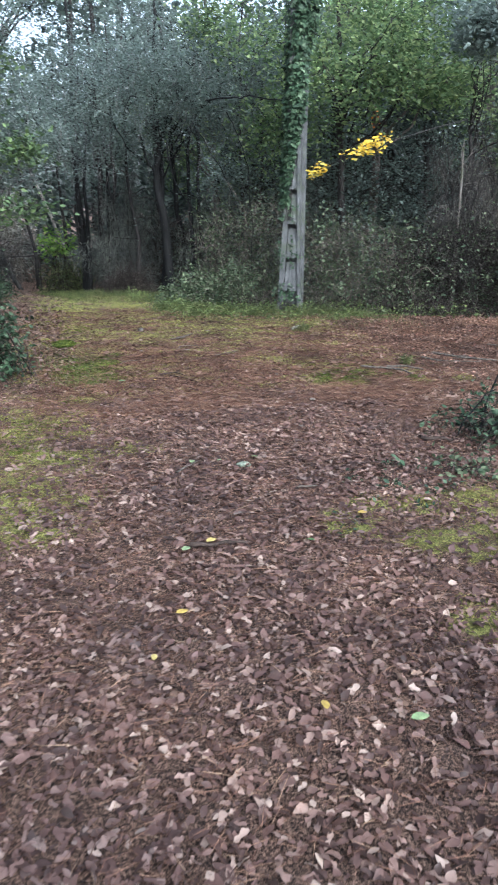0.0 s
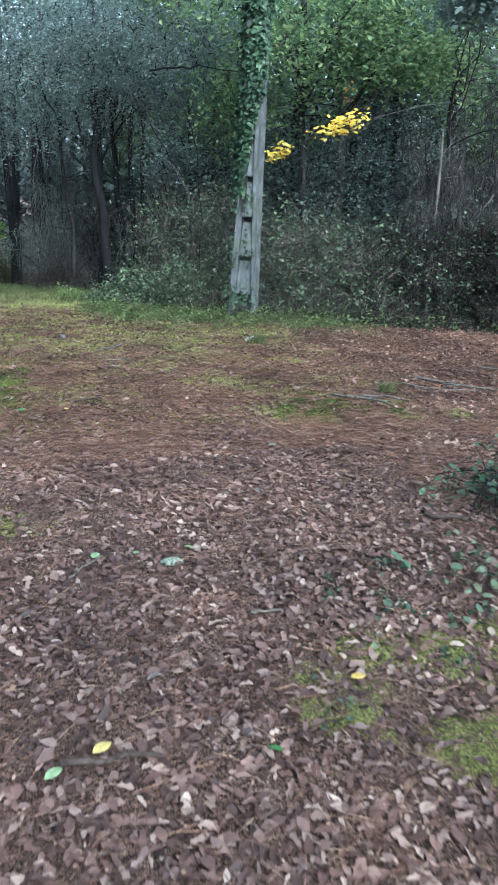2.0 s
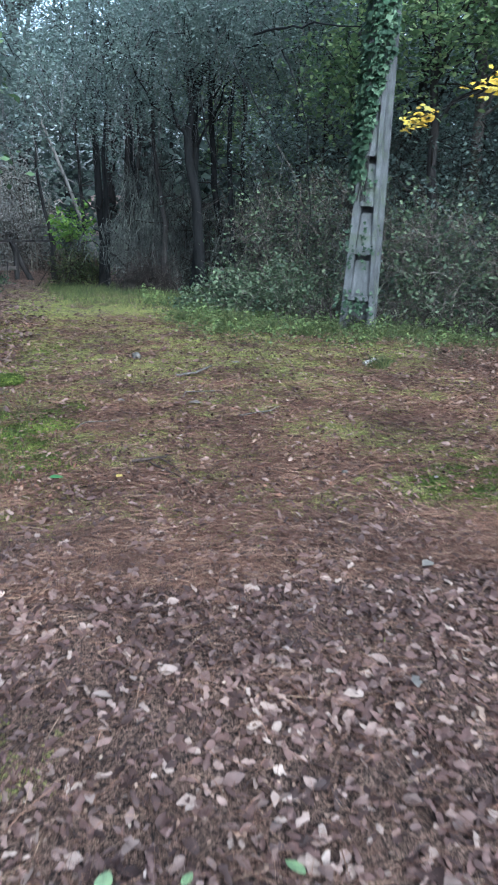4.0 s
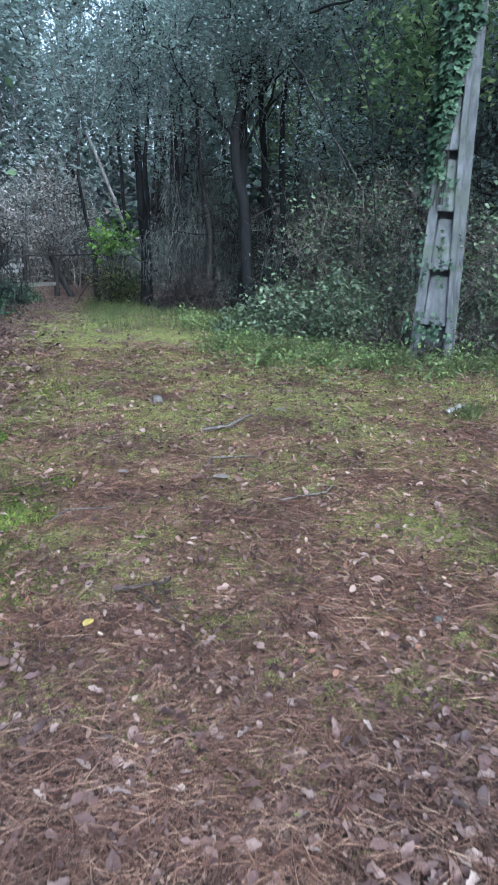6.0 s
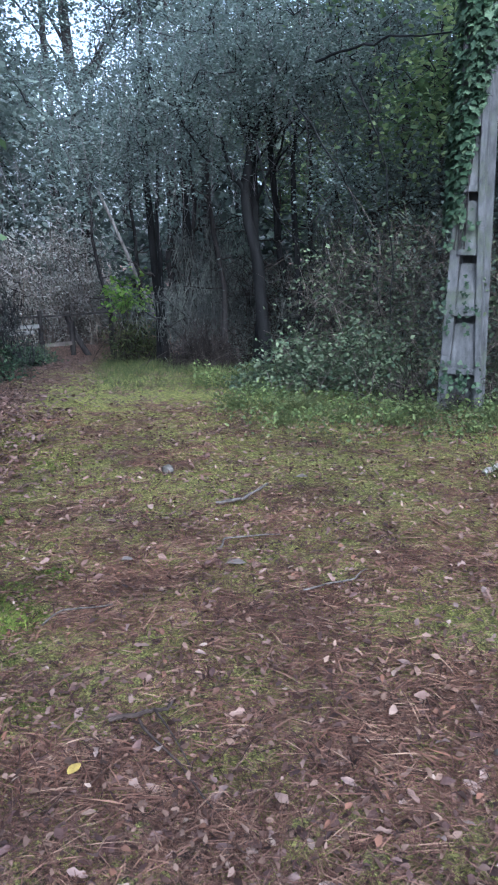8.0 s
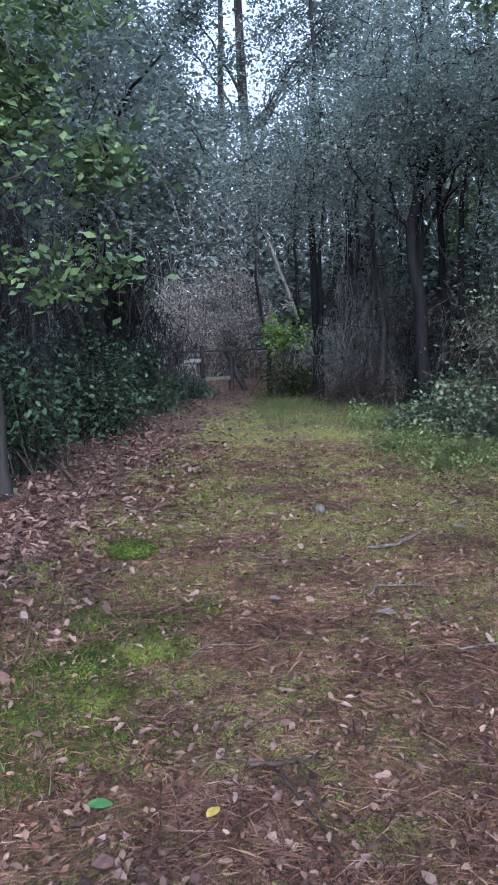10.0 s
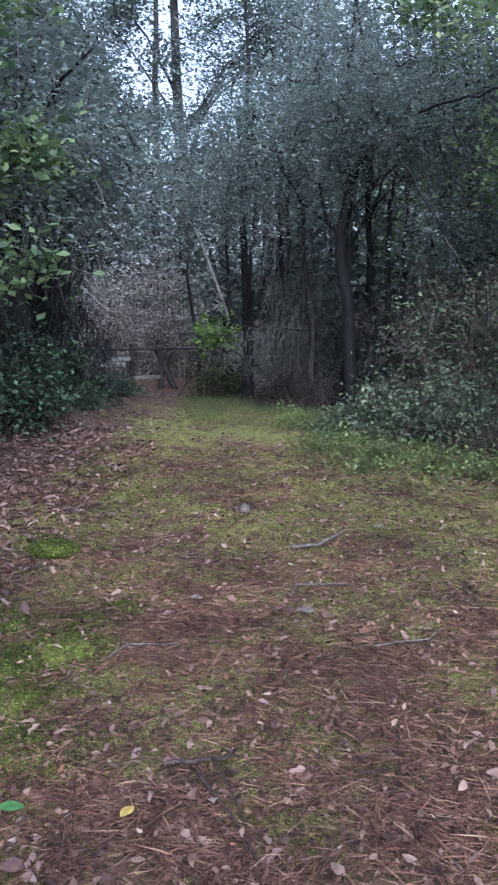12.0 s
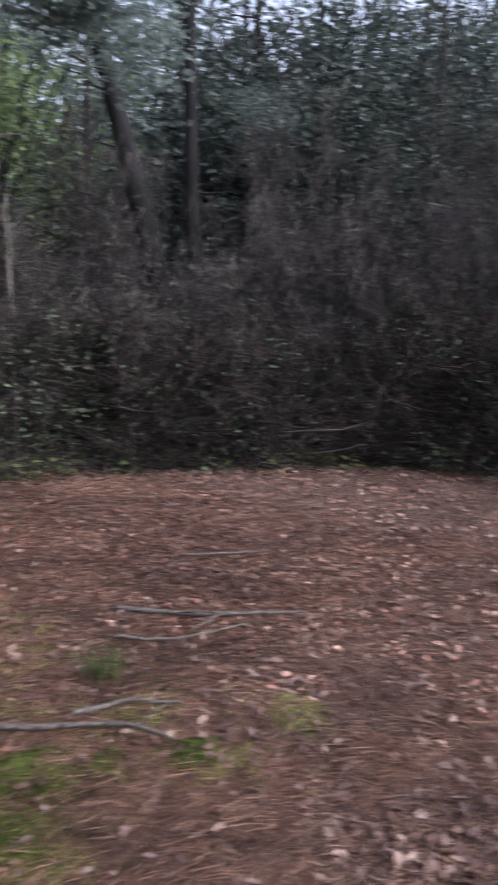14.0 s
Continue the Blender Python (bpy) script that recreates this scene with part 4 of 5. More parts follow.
# ---- thickets and shrubs round the clearing ----
def heath(label, base, radii, n, spray=None):
    """A tall feathery heath bush: dense fine sprays that hang from arching stems."""
    bx, by = base
    z0 = float(height(bx, by))
    root = thing("heath_bush", label, "shrub", (bx, by, z0 - 0.02), "heath bushes")
    stems = 60
    E = dome(stems, 0.4)
    E[:, 2] = np.abs(E[:, 2]) * 0.9 + 0.1
    E = E * np.asarray(radii)
    A = rng.normal(0, 0.12, (stems, 3)) * [1, 1, 0]
    P = arc(A, E, 8, rng.uniform(0.05, 0.25, stems) * radii[2], 0.03)
    tagged(tubes("stem_mass", P, rng.uniform(0.006, 0.02, (stems, 1)) * np.linspace(1, 0.3, 8)[None], M_BARK, 4, root), kind="stuff")
    i = rng.integers(0, stems, n)
    j = np.clip(rng.uniform(0.25, 1, n) * 7, 0, 6.999)
    j0 = j.astype(int)
    f = (j - j0)[:, None]
    S = P[i, j0] * (1 - f) + P[i, j0 + 1] * f + rng.normal(0, 0.10, (n, 3))
    D = S + np.column_stack([rng.normal(0, 0.07, (n, 2)), rng.uniform(-0.32, 0.06, n)])
    D[:, 2] = np.maximum(D[:, 2], 0.05)
    tagged(tubes("spray_mass", arc(S, D, 2), rng.uniform(0.003, 0.010, (n, 1)) * np.array([[1, 0.3]]), spray or M_HEATH, 3, root), kind="stuff")
    return root


heath("dark feathery heath bush hanging between the trunks", (0.55, 12.3), (1.5, 0.9, 2.8), 7000)
heath("dark feathery heath bush hanging beside the trunks", (2.5, 11.2), (1.3, 0.8, 2.5), 6000)
heath("dark heath bush behind the green bush", (0.5, 16.0), (1.2, 0.8, 2.8), 6000)
heath("dark heath bush behind the pole", (3.6, 9.4), (1.3, 0.8, 2.4), 5000)
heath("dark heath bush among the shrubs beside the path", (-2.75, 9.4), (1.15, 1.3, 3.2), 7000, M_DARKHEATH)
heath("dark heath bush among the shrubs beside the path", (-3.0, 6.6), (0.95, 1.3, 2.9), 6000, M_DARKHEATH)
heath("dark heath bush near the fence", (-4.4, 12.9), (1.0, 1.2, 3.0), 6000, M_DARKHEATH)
for x, y, wide, tall in ((5.5, 6.3, 1.1, 3.2), (6.7, 5.7, 1.2, 3.6), (7.7, 4.9, 1.3, 3.3), (8.5, 3.9, 1.3, 3.8), (9.2, 2.8, 1.3, 3.4), (9.6, 1.5, 1.3, 3.7), (9.7, 0.1, 1.3, 3.5),
                         (7.0, 7.0, 1.4, 4.8), (9.4, 5.3, 1.6, 5.4), (10.6, 3.4, 1.6, 5.5), (11.0, 1.4, 1.6, 5.4)):
    heath("grey-brown feathery heath bush behind the brown thicket", (x, y), (wide, wide, tall), 6500, M_BROWNHEATH)

shrub("bramble_mound", "bramble mound with pale green leaves over dead stalks", (1.4, 8.05), (0.72, 0.6, 0.82), 2800, 0.054, M_BRAMBLE, 90, M_STRAW, category="bramble", stem=0.005)
shrub("bramble_mound", "bramble mound with pale green leaves over dead stalks", (1.95, 7.6), (0.62, 0.55, 0.95), 2500, 0.054, M_BRAMBLE, 80, M_STRAW, category="bramble", stem=0.005)
shrub("bramble_mound", "low bramble with green leaves at the grass edge", (0.85, 8.05), (0.34, 0.34, 0.34), 560, 0.06, M_BRAMBLE, 40, M_STRAW, category="bramble", stem=0.004)
shrub("dead_bush", "purple-brown leafless bush beside the path", (0.35, 10.6), (0.75, 0.55, 0.85), 0, 0.05, M_TWIG, 620, M_TWIG, category="bush", stem=0.004)
shrub("green_bush", "bright green leafy top of a bush beside the path", (-1.0, 14.9), (0.5, 0.4, 1.8), 420, 0.11, M_BRIGHT, 30, M_TWIG, category="bush", inner=0.82, rise=0.6)
shrub("green_bush", "dull green broom bush with fine upright stems", (-0.85, 14.4), (0.8, 0.5, 1.05), 3000, 0.10, M_GRASS, 260, M_TWIG, shape=SPRAY, category="bush")
shrub("faded_shrub", "pinkish-grey faded feathery shrub behind the fence", (-2.7, 19.0), (1.5, 0.9, 3.9), 14000, 0.10, M_DRYSHRUB, 160, M_STRAW, shape=SPRAY, stem=0.012)
shrub("faded_shrub", "pinkish-grey faded feathery shrub behind the fence", (-4.3, 19.4), (1.3, 0.9, 3.4), 9500, 0.10, M_DRYSHRUB, 120, M_STRAW, shape=SPRAY, stem=0.012)

tangle("dead_bramble_tangle", "tall tangle of dead bramble stalks beside the pole", ((1.4, 8.6), (2.5, 7.55)), 0.9, 2.8, 1000, M_STRAW, 0.0042, leaves=5600, leaf=0.055, leaf_mat=M_BRAMBLE, lean=0.5, shape=OVAL)
tangle("dead_bramble_tangle", "dead stalks and ivy leaves at the foot of the wood", ((2.9, 6.95), (4.4, 5.7)), 1.1, 1.9, 1300, M_STRAW, 0.004, leaves=6800, leaf=0.06, leaf_mat=M_BRAMBLE, lean=0.5, shape=OVAL)
tangle("dead_bramble_tangle", "dark thicket of dead stalks with few leaves", ((4.2, 5.8), (6.2, 5.1)), 1.3, 2.2, 2400, M_TWIG, 0.0045, leaves=5000, leaf=0.056, leaf_mat=M_BRAMBLE, lean=0.5, shape=OVAL)
tangle("brown_thicket", "brown leafless thicket along the clearing edge", ((5.6, 4.8), (7.4, 3.1)), 1.4, 2.3, 4200, M_TWIG, 0.005, leaves=4200, leaf=0.05, leaf_mat=M_IVY, lean=0.5)
tangle("brown_thicket", "brown leafless thicket along the clearing edge", ((7.35, 3.15), (8.5, 0.5)), 1.6, 2.4, 4200, M_TWIG, 0.007, leaves=4200, leaf=0.06, leaf_mat=M_IVY, lean=0.6)
tangle("brown_thicket", "brown leafless thicket along the far clearing edge", ((8.45, 0.6), (9.3, -4.0)), 1.8, 2.6, 2600, M_TWIG, 0.009, leaves=3000, leaf=0.09, leaf_mat=M_IVY, lean=0.8)
tangle("brown_thicket", "grey leafless thicket under the holm oaks", ((0.6, 12.0), (3.4, 8.8)), 1.6, 2.4, 3200, M_TWIG, 0.005, leaves=1500, leaf=0.06, leaf_mat=M_HOLM, lean=0.6)
tangle("green_undergrowth", "dark leafy undergrowth behind the pole", ((2.4, 9.4), (6.2, 7.0)), 1.8, 4.6, 2600, M_TWIG, 0.005, leaves=26000, leaf=0.075, leaf_mat=M_HOLM, lean=0.6)
tangle("green_undergrowth", "dark leafy undergrowth behind the brown thicket", ((6.0, 7.4), (13, 6.0)), 1.8, 3.6, 1800, M_TWIG, 0.006, leaves=15000, leaf=0.08, leaf_mat=M_FARLEAF, lean=0.6)

for label, base, radii, n, mat in (
        ("dark glossy evergreen shrub beside the path", (-2.5, 3.2), (0.62, 0.9, 1.0), 2300, M_IVY),
        ("dark evergreen shrub with grey stems beside the path", (-2.6, 5.6), (0.7, 0.9, 1.3), 2600, M_IVY),
        ("dark evergreen shrub with grey stems beside the path", (-2.5, 7.4), (0.75, 0.9, 1.35), 2600, M_IVY),
        ("low dark evergreen shrub near the fence", (-2.45, 9.2), (0.6, 0.9, 0.95), 2000, M_IVY),
        ("low dark evergreen shrub near the fence", (-3.1, 11.2), (0.75, 1.0, 0.75), 1900, M_BRAMBLE),
        ("low dark evergreen shrub near the fence", (-3.9, 13.4), (0.8, 1.0, 0.7), 1900, M_IVY),
        ("low dark evergreen shrub near the fence", (-2.8, 12.7), (0.75, 0.8, 0.42), 1900, M_IVY),
        ("low dark evergreen shrub near the fence", (-2.9, 14.4), (0.7, 0.7, 0.35), 1700, M_BRAMBLE),
        ("dark evergreen shrub at the clearing edge", (-1.8, 2.3), (0.5, 0.6, 1.05), 1700, M_IVY),
        ("dark evergreen shrub at the clearing edge", (-2.5, 1.2), (0.7, 0.9, 1.3), 2000, M_IVY),
        ("dark evergreen shrub at the clearing edge", (-2.7, -0.9), (0.8, 0.9, 1.4), 1800, M_IVY)):
    shrub("evergreen_shrub", label, base, radii, int(n * 1.6), 0.055, mat, 120, M_TWIG, group="evergreen shrubs")

# low bramble at the near edge of the clearing, with bare dark twigs
shrub("low_bramble", "low trailing bramble with dark green leaves over fallen leaves", (2.05, -0.75), (0.55, 0.6, 0.46), 900, 0.046, M_IVY, 90, M_TWIG, category="bramble", stem=0.004)
shrub("low_bramble", "low trailing bramble with dark green leaves over fallen leaves", (1.45, -1.45), (0.35, 0.45, 0.16), 200, 0.045, M_BRAMBLE, 26, M_TWIG, category="bramble", stem=0.003)
for x, y, r, n in ((0.62, -1.72, 0.15, 34), (0.92, -1.5, 0.16, 40), (0.4, -2.06, 0.12, 24), (1.0, -1.2, 0.16, 40), (0.86, -1.95, 0.13, 26), (1.16, -1.7, 0.2, 56), (0.68, -1.32, 0.1, 16)):
    shrub("bramble_sprig", "small dark green bramble sprig creeping among fallen leaves", (x, y), (r, r, 0.07), n, 0.036, M_IVY, 10, M_TWIG, category="bramble", group="bramble sprigs", stem=0.002)
for i, (a, b) in enumerate((((1.75, -0.7), (2.0, -0.72, 0.36)), ((1.85, -0.9), (2.25, -0.8, 0.34)), ((2.0, -0.6), (2.3, -0.4, 0.5)))):
    P = arc([(*a, 0.0)], [b], 6, 0.04, 0.012)
    tagged(tubes("bare_shoot", P, 0.010 * np.linspace(1, 0.5, 6)[None], M_PINEBARK, 5), "bare dark thorny shoot rising from the low bramble", "shoot", "bare shoots")

# ---- fence at the end of the path ----
def build_fence():
    root = thing("fence", "old timber fence with grey rails and dark posts", "fence", (-3.0, 16.2, float(height(-3.0, 16.2))))
    for x, y, h, r in ((0.0, 0.0, 0.98, 0.05), (-1.35, -0.3, 0.92, 0.05), (1.45, 0.35, 0.9, 0.045), (0.62, 0.15, 0.72, 0.06)):
        P = arc([(x, y, -0.1)], [(x + 0.02, y, h)], 5, 0, 0.004)
        tubes("post", P, np.full((1, 5), r), M_BARK, 7, root)
    for z, x0, x1, mat in ((0.84, -2.6, 1.5, M_BARK), (0.62, -2.4, 0.0, M_PLANK), (0.50, -2.4, -0.1, M_PLANK), (0.22, 0.1, 0.62, M_GREYBARK)):
        t = 0.022 if mat is M_BARK else 0.05
        y0, y1 = 0.22 * x0 - 0.07, 0.24 * x1 - 0.07
        bm = bmesh.new()
        lo = [(x0, y0 - 0.02, z), (x1, y1 - 0.02, z + 0.01), (x1, y1 + 0.02, z + 0.01), (x0, y0 + 0.02, z)]
        wedge(bm, lo, [(a, b, c + t * 1.6) for a, b, c in lo])
        bmesh.ops.recalc_face_normals(bm, faces=bm.faces[:])
        part("rail", bm, mat, root)
    tubes("brace", arc([(0.95, 0.2, -0.05)], [(0.55, 0.2, 0.85)], 6, -0.05, 0.01), np.full((1, 6), 0.065), M_BARK, 7, root)


build_fence()


# ---- the forest floor: leaves, needles, moss, grass ----
def litter_density(x, y):
    near = (0.64 * smooth(2.3, -0.8, y + 0.6 * waves(x, y, 0.6)) + 0.34 * smooth(2.8, 0.6, y + 0.5 * waves(x, y, 0.3))) * smooth(-1.7, -0.9, x) + 0.4 * smooth(-0.9, -1.3, x)
    near = near * (1 - 0.65 * smooth(1.1, 1.8, x) * smooth(-0.7, 0.1, y))
    right = 0.9 * smooth(1.9, 3.0, x) * smooth(6.2, 4.0, y)
    wood = 0.6 * smooth(-1.4, -1.8, x) + 0.5 * smooth(5.5, 6.5, y + 0.45 * x)
    d = np.maximum.reduce([near, right, wood, 0.17 - 0.12 * smooth(6.0, 4.0, y)])
    d = d * smooth(-9.5, -6.5, y) * smooth(-5.5, -3.5, x) * smooth(10.5, 8.0, x)
    return np.clip(d * (1 - 0.8 * moss(x, y)), 0, 1) * (0.75 + 0.35 * waves(x, y, 0.5))


def throw(n, box, density):
    x = rng.uniform(box[0], box[1], n)
    y = rng.uniform(box[2], box[3], n)
    k = rng.uniform(0, 1, n) < density(x, y)
    return x[k], y[k]


def ground_z(x, y):
    return height(x, y) + 0.035 * moss(x, y)


LEAVES = [oak_outline(i, c) for i, c in enumerate((0.08, 0.16, 0.24, 0.12, 0.30, 0.2))]


def build_litter():
    root = None
    for k, shape in enumerate(LEAVES):
        x, y = throw(18500, (-2.3, 3.2, -5.4, 4.0), lambda x, y: litter_density(x, y) * smooth(3.2, 2.1, x + 0.3 * waves(x, y, 0.4)) * smooth(-5.4, -4.3, y + 0.3 * waves(x, y, 0.4)))
        x2, y2 = throw(3200, (-3.2, 4.0, 4.0, 16), litter_density)
        x3, y3 = throw(3600, (2.8, 10.5, -1.0, 5.5), litter_density)
        x4, y4 = throw(5200, (-5.5, 10.5, -9.5, 1.0), litter_density)
        out = ~((x4 > -2.3) & (x4 < 2.2) & (y4 > -4.6)) & ~((x4 > 2.8) & (y4 > -1.0))
        x4, y4 = x4[out], y4[out]
        for mat, xs, ys, nm in ((M_LITTER, np.concatenate([x, x2, x4]), np.concatenate([y, y2, y4]), "leaf_litter"), (M_RUSSET if k % 2 else M_LITTER, x3, y3, "leaf_litter")):
            z = ground_z(xs, ys) + rng.uniform(0.002, 0.016, len(xs))
            ob = scatter(nm, np.stack([xs, ys, z], axis=1), up_normals(len(xs), 0.4), rng.triangular(0.018, 0.032, 0.068, len(xs)), shape, mat, smooth_shade=True)
            tagged(ob, "dry brown and grey fallen oak leaves covering the ground", "leaf litter", kind="stuff")
            root = root or ob
    meshes = []
    for k, shape in enumerate(LEAVES):
        for mat in (M_LITTER, M_CRUMB, M_LITTER):
            me = bpy.data.meshes.new("fallen_leaf")
            me.from_pydata([tuple(v) for v in shape[0]], [], [tuple(f) for f in shape[1]])
            me.polygons.foreach_set("use_smooth", np.ones(len(shape[1]), dtype=bool))
            me.materials.append(mat)
            meshes.append(me)
    r = random.Random(9)
    for i in range(280):
        x, y = r.uniform(-1.2, 1.6), r.uniform(-3.6, 3.2)
        if i % 3 == 0:
            x, y = r.uniform(-1.0, 2.0), r.uniform(1.0, 5.0)
        ob = new("fallen_leaf", r.choice(meshes))
        s = r.uniform(0.035, 0.062) * (1.0 if y < 0.8 else 0.8)
        ob.matrix_basis = Matrix.Translation((x, y, float(ground_z(x, y)) + 0.022)) @ Euler((r.gauss(0, 0.25), r.gauss(0, 0.25), r.uniform(0, 6.28))).to_matrix().to_4x4() @ Matrix.Diagonal((s, s, s, 1))
        ob.parent = root


M_PINKLEAF = leaf_material("pale_dry_leaf", [(0.0, (0.095, 0.055, 0.044)), (0.5, (0.155, 0.098, 0.079)), (1.0, (0.235, 0.165, 0.137))], 0.55, 0.1, 40)


def build_pale_leaves():
    """Paler single leaves over the needles and the moss, and crumbs of leaf everywhere."""
    def dens(x, y):
        return np.clip(np.maximum(smooth(0.6, 2.0, y), smooth(1.6, 2.4, x)) * (0.5 + 0.45 * smooth(-0.7, -1.3, x) + 0.5 * smooth(1.6, 2.6, x)) * (0.6 + 0.7 * waves(x, y, 0.28)), 0, 1)
    for k in (0, 2, 4, 5):
        x, y = throw(2900, (-2.6, 7.5, -0.2, 9.5), dens)
        P = np.stack([x, y, ground_z(x, y) + rng.uniform(0.012, 0.03, len(x))], axis=1)
        ob = scatter("pale_leaf_litter", P, up_normals(len(x), 0.5), rng.triangular(0.026, 0.040, 0.066, len(x)), LEAVES[k], M_PINKLEAF, smooth_shade=True)
        tagged(ob, "pale pinkish dry leaves scattered over needles and moss", "leaf litter", kind="stuff")
    def margin(x, y):
        return np.clip(smooth(-0.85, -1.25, x + 0.12 * waves(x, y, 0.5)) * (0.55 + 0.6 * waves(x, y, 0.3)), 0, 1)
    for k, mat in ((1, M_LITTER), (3, M_LITTER), (4, M_PINKLEAF)):
        x, y = throw(1500, (-2.3, -0.8, 2.3, 8.0), margin)
        P = np.stack([x, y, ground_z(x, y) + rng.uniform(0.012, 0.04, len(x))], axis=1)
        ob = scatter("margin_leaf_litter", P, up_normals(len(x), 0.4), rng.triangular(0.035, 0.05, 0.08, len(x)), LEAVES[k], mat, smooth_shade=True)
        tagged(ob, "dry leaves gathered along the shaded margin of the path", "leaf litter", kind="stuff")
    def crumbs(x, y):
        return np.clip(0.55 + 0.4 * waves(x, y, 0.2), 0, 1) * smooth(-3.6, -3.0, y)
    x, y = throw(70000, (-2.0, 4.6, -3.6, 6.5), crumbs)
    P = np.stack([x, y, ground_z(x, y) + rng.uniform(0.002, 0.02, len(x))], axis=1)
    ob = scatter("leaf_crumbs", P, up_normals(len(x), 0.5), rng.uniform(0.007, 0.022, len(x)), KITE, M_CRUMB)
    tagged(ob, "small broken bits of brown leaf and bark on the soil", "leaf litter", kind="stuff")
    for mat in (M_BUNDLE, M_CRUMB):
        x, y = throw(16000, (-1.5, 4.8, 1.2, 7.0), crumbs)
        P = np.stack([x, y, ground_z(x, y) + rng.uniform(0.012, 0.03, len(x))], axis=1)
        ob = scatter("leaf_fragments", P, up_normals(len(x), 0.6), rng.uniform(0.014, 0.034, len(x)), LEAVES[1], mat)
        tagged(ob, "dark and tan broken leaf pieces among needles and moss", "leaf litter", kind="stuff")


def build_needles():
    def dens(x, y):
        return np.clip((0.45 + 0.55 * np.maximum(smooth(-0.4, 0.8, y), smooth(1.2, 2.0, x) * smooth(-1, 0, y)) * smooth(9, 6, y)) * (1 - 0.6 * smooth(0.35, 0.75, moss(x, y))) * (0.75 + 0.5 * waves(x, y, 0.4)), 0, 1)
    x, y = throw(230000, (-2.2, 5.6, -3.6, 7.5), dens)
    x2, y2 = throw(170000, (-1.3, 2.8, 0.5, 3.8), dens)
    x3, y3 = throw(80000, (1.6, 5.4, -0.2, 4.6), dens)
    x4, y4 = throw(36000, (-1.7, 1.9, -4.4, 0.8), lambda x, y: np.clip(0.5 + 0.4 * waves(x, y, 0.3), 0, 1))
    lift = np.concatenate([rng.uniform(0.002, 0.022, len(x) + len(x2) + len(x3)), rng.uniform(0.008, 0.034, len(x4))])
    x, y = np.concatenate([x, x2, x3, x4]), np.concatenate([y, y2, y3, y4])
    n = len(x)
    P = np.stack([x, y, ground_z(x, y) + lift], axis=1)
    ob = scatter("pine_needles", P, up_normals(n, 0.14), rng.uniform(0.05, 0.15, n), NEEDLE, M_NEEDLE)
    tagged(ob, "reddish-brown dry pine needles strewn over the path", "pine needles", kind="stuff")
    for mat, many, length in ((M_NEEDLE, 14000, 0.14), (M_BUNDLE, 44000, 0.13)):
        x, y = throw(many, (-1.5, 4.6, 1.5, 7.0), dens)
        P = np.stack([x, y, ground_z(x, y) + rng.uniform(0.012, 0.026, len(x))], axis=1)
        ob = scatter("needle_bundles", P, up_normals(len(x), 0.12), length * rng.uniform(0.6, 1.25, len(x)), BUNDLE, mat)
        tagged(ob, "dry pine needles still joined in pairs on the path", "pine needles", kind="stuff")


def build_moss():
    def dens(x, y):
        return np.clip(moss(x, y) * 1.4 - 0.4 + 0.35 * waves(x, y, 0.07), 0, 1)
    x, y = throw(640000, (-2.2, 3.4, -3.4, 7.5), dens)
    n = len(x)
    N = np.column_stack([rng.normal(0, 1, (n, 2)), rng.normal(0.3, 0.3, n)])
    P = np.stack([x, y, ground_z(x, y) + rng.uniform(0.0, 0.014, n)], axis=1)
    ob = scatter("moss", P, N, rng.uniform(0.006, 0.015, n), SPRAY, M_MOSS, spin=rng.normal(-1.57, 0.6, n))
    tagged(ob, "bright yellow-green moss cushions and short tufts", "moss", kind="stuff")


def build_moss_bank():
    """Lush green moss along the path's edge, thicker than the rest."""
    def dens(x, y):
        v = np.zeros_like(x)
        for a, b, r in ((-0.74, 2.85, 0.24), (-0.9, 2.3, 0.26), (-0.5, 3.15, 0.14), (-0.62, 2.35, 0.2), (-0.95, 1.9, 0.2), (-0.42, 2.0, 0.13), (1.62, 1.52, 0.24), (1.9, 1.4, 0.22), (1.42, 1.3, 0.18), (1.7, 1.14, 0.18), (1.85, 1.8, 0.2), (1.5, 2.0, 0.16), (-0.86, 5.2, 0.28), (-1.2, 5.8, 0.3), (-1.25, 0.3, 0.3), (-1.4, -0.25, 0.24), (-1.1, 1.1, 0.2), (-0.7, 2.05, 0.26), (-0.55, 1.85, 0.18)):
            v = np.maximum(v, np.exp(-((x - a) ** 2 + (y - b) ** 2) / (2 * (0.6 * r) ** 2)))
        return np.clip(v * 1.5 - 0.35 + 0.4 * waves(x, y, 0.06), 0, 1)
    x, y = throw(420000, (-1.8, 2.2, -0.8, 6.4), dens)
    n = len(x)
    P = np.stack([x, y, ground_z(x, y) + rng.uniform(0.0, 0.03, n) * (0.6 + 0.5 * waves(x, y, 0.09))], axis=1)
    ob = scatter("moss_bank", P, np.column_stack([rng.normal(0, 1, (n, 2)), rng.normal(0.5, 0.3, n)]), rng.uniform(0.010, 0.026, n), SPRAY, M_LUSHMOSS)
    tagged(ob, "lush bright green moss cushions along the path's edge", "moss", kind="stuff")


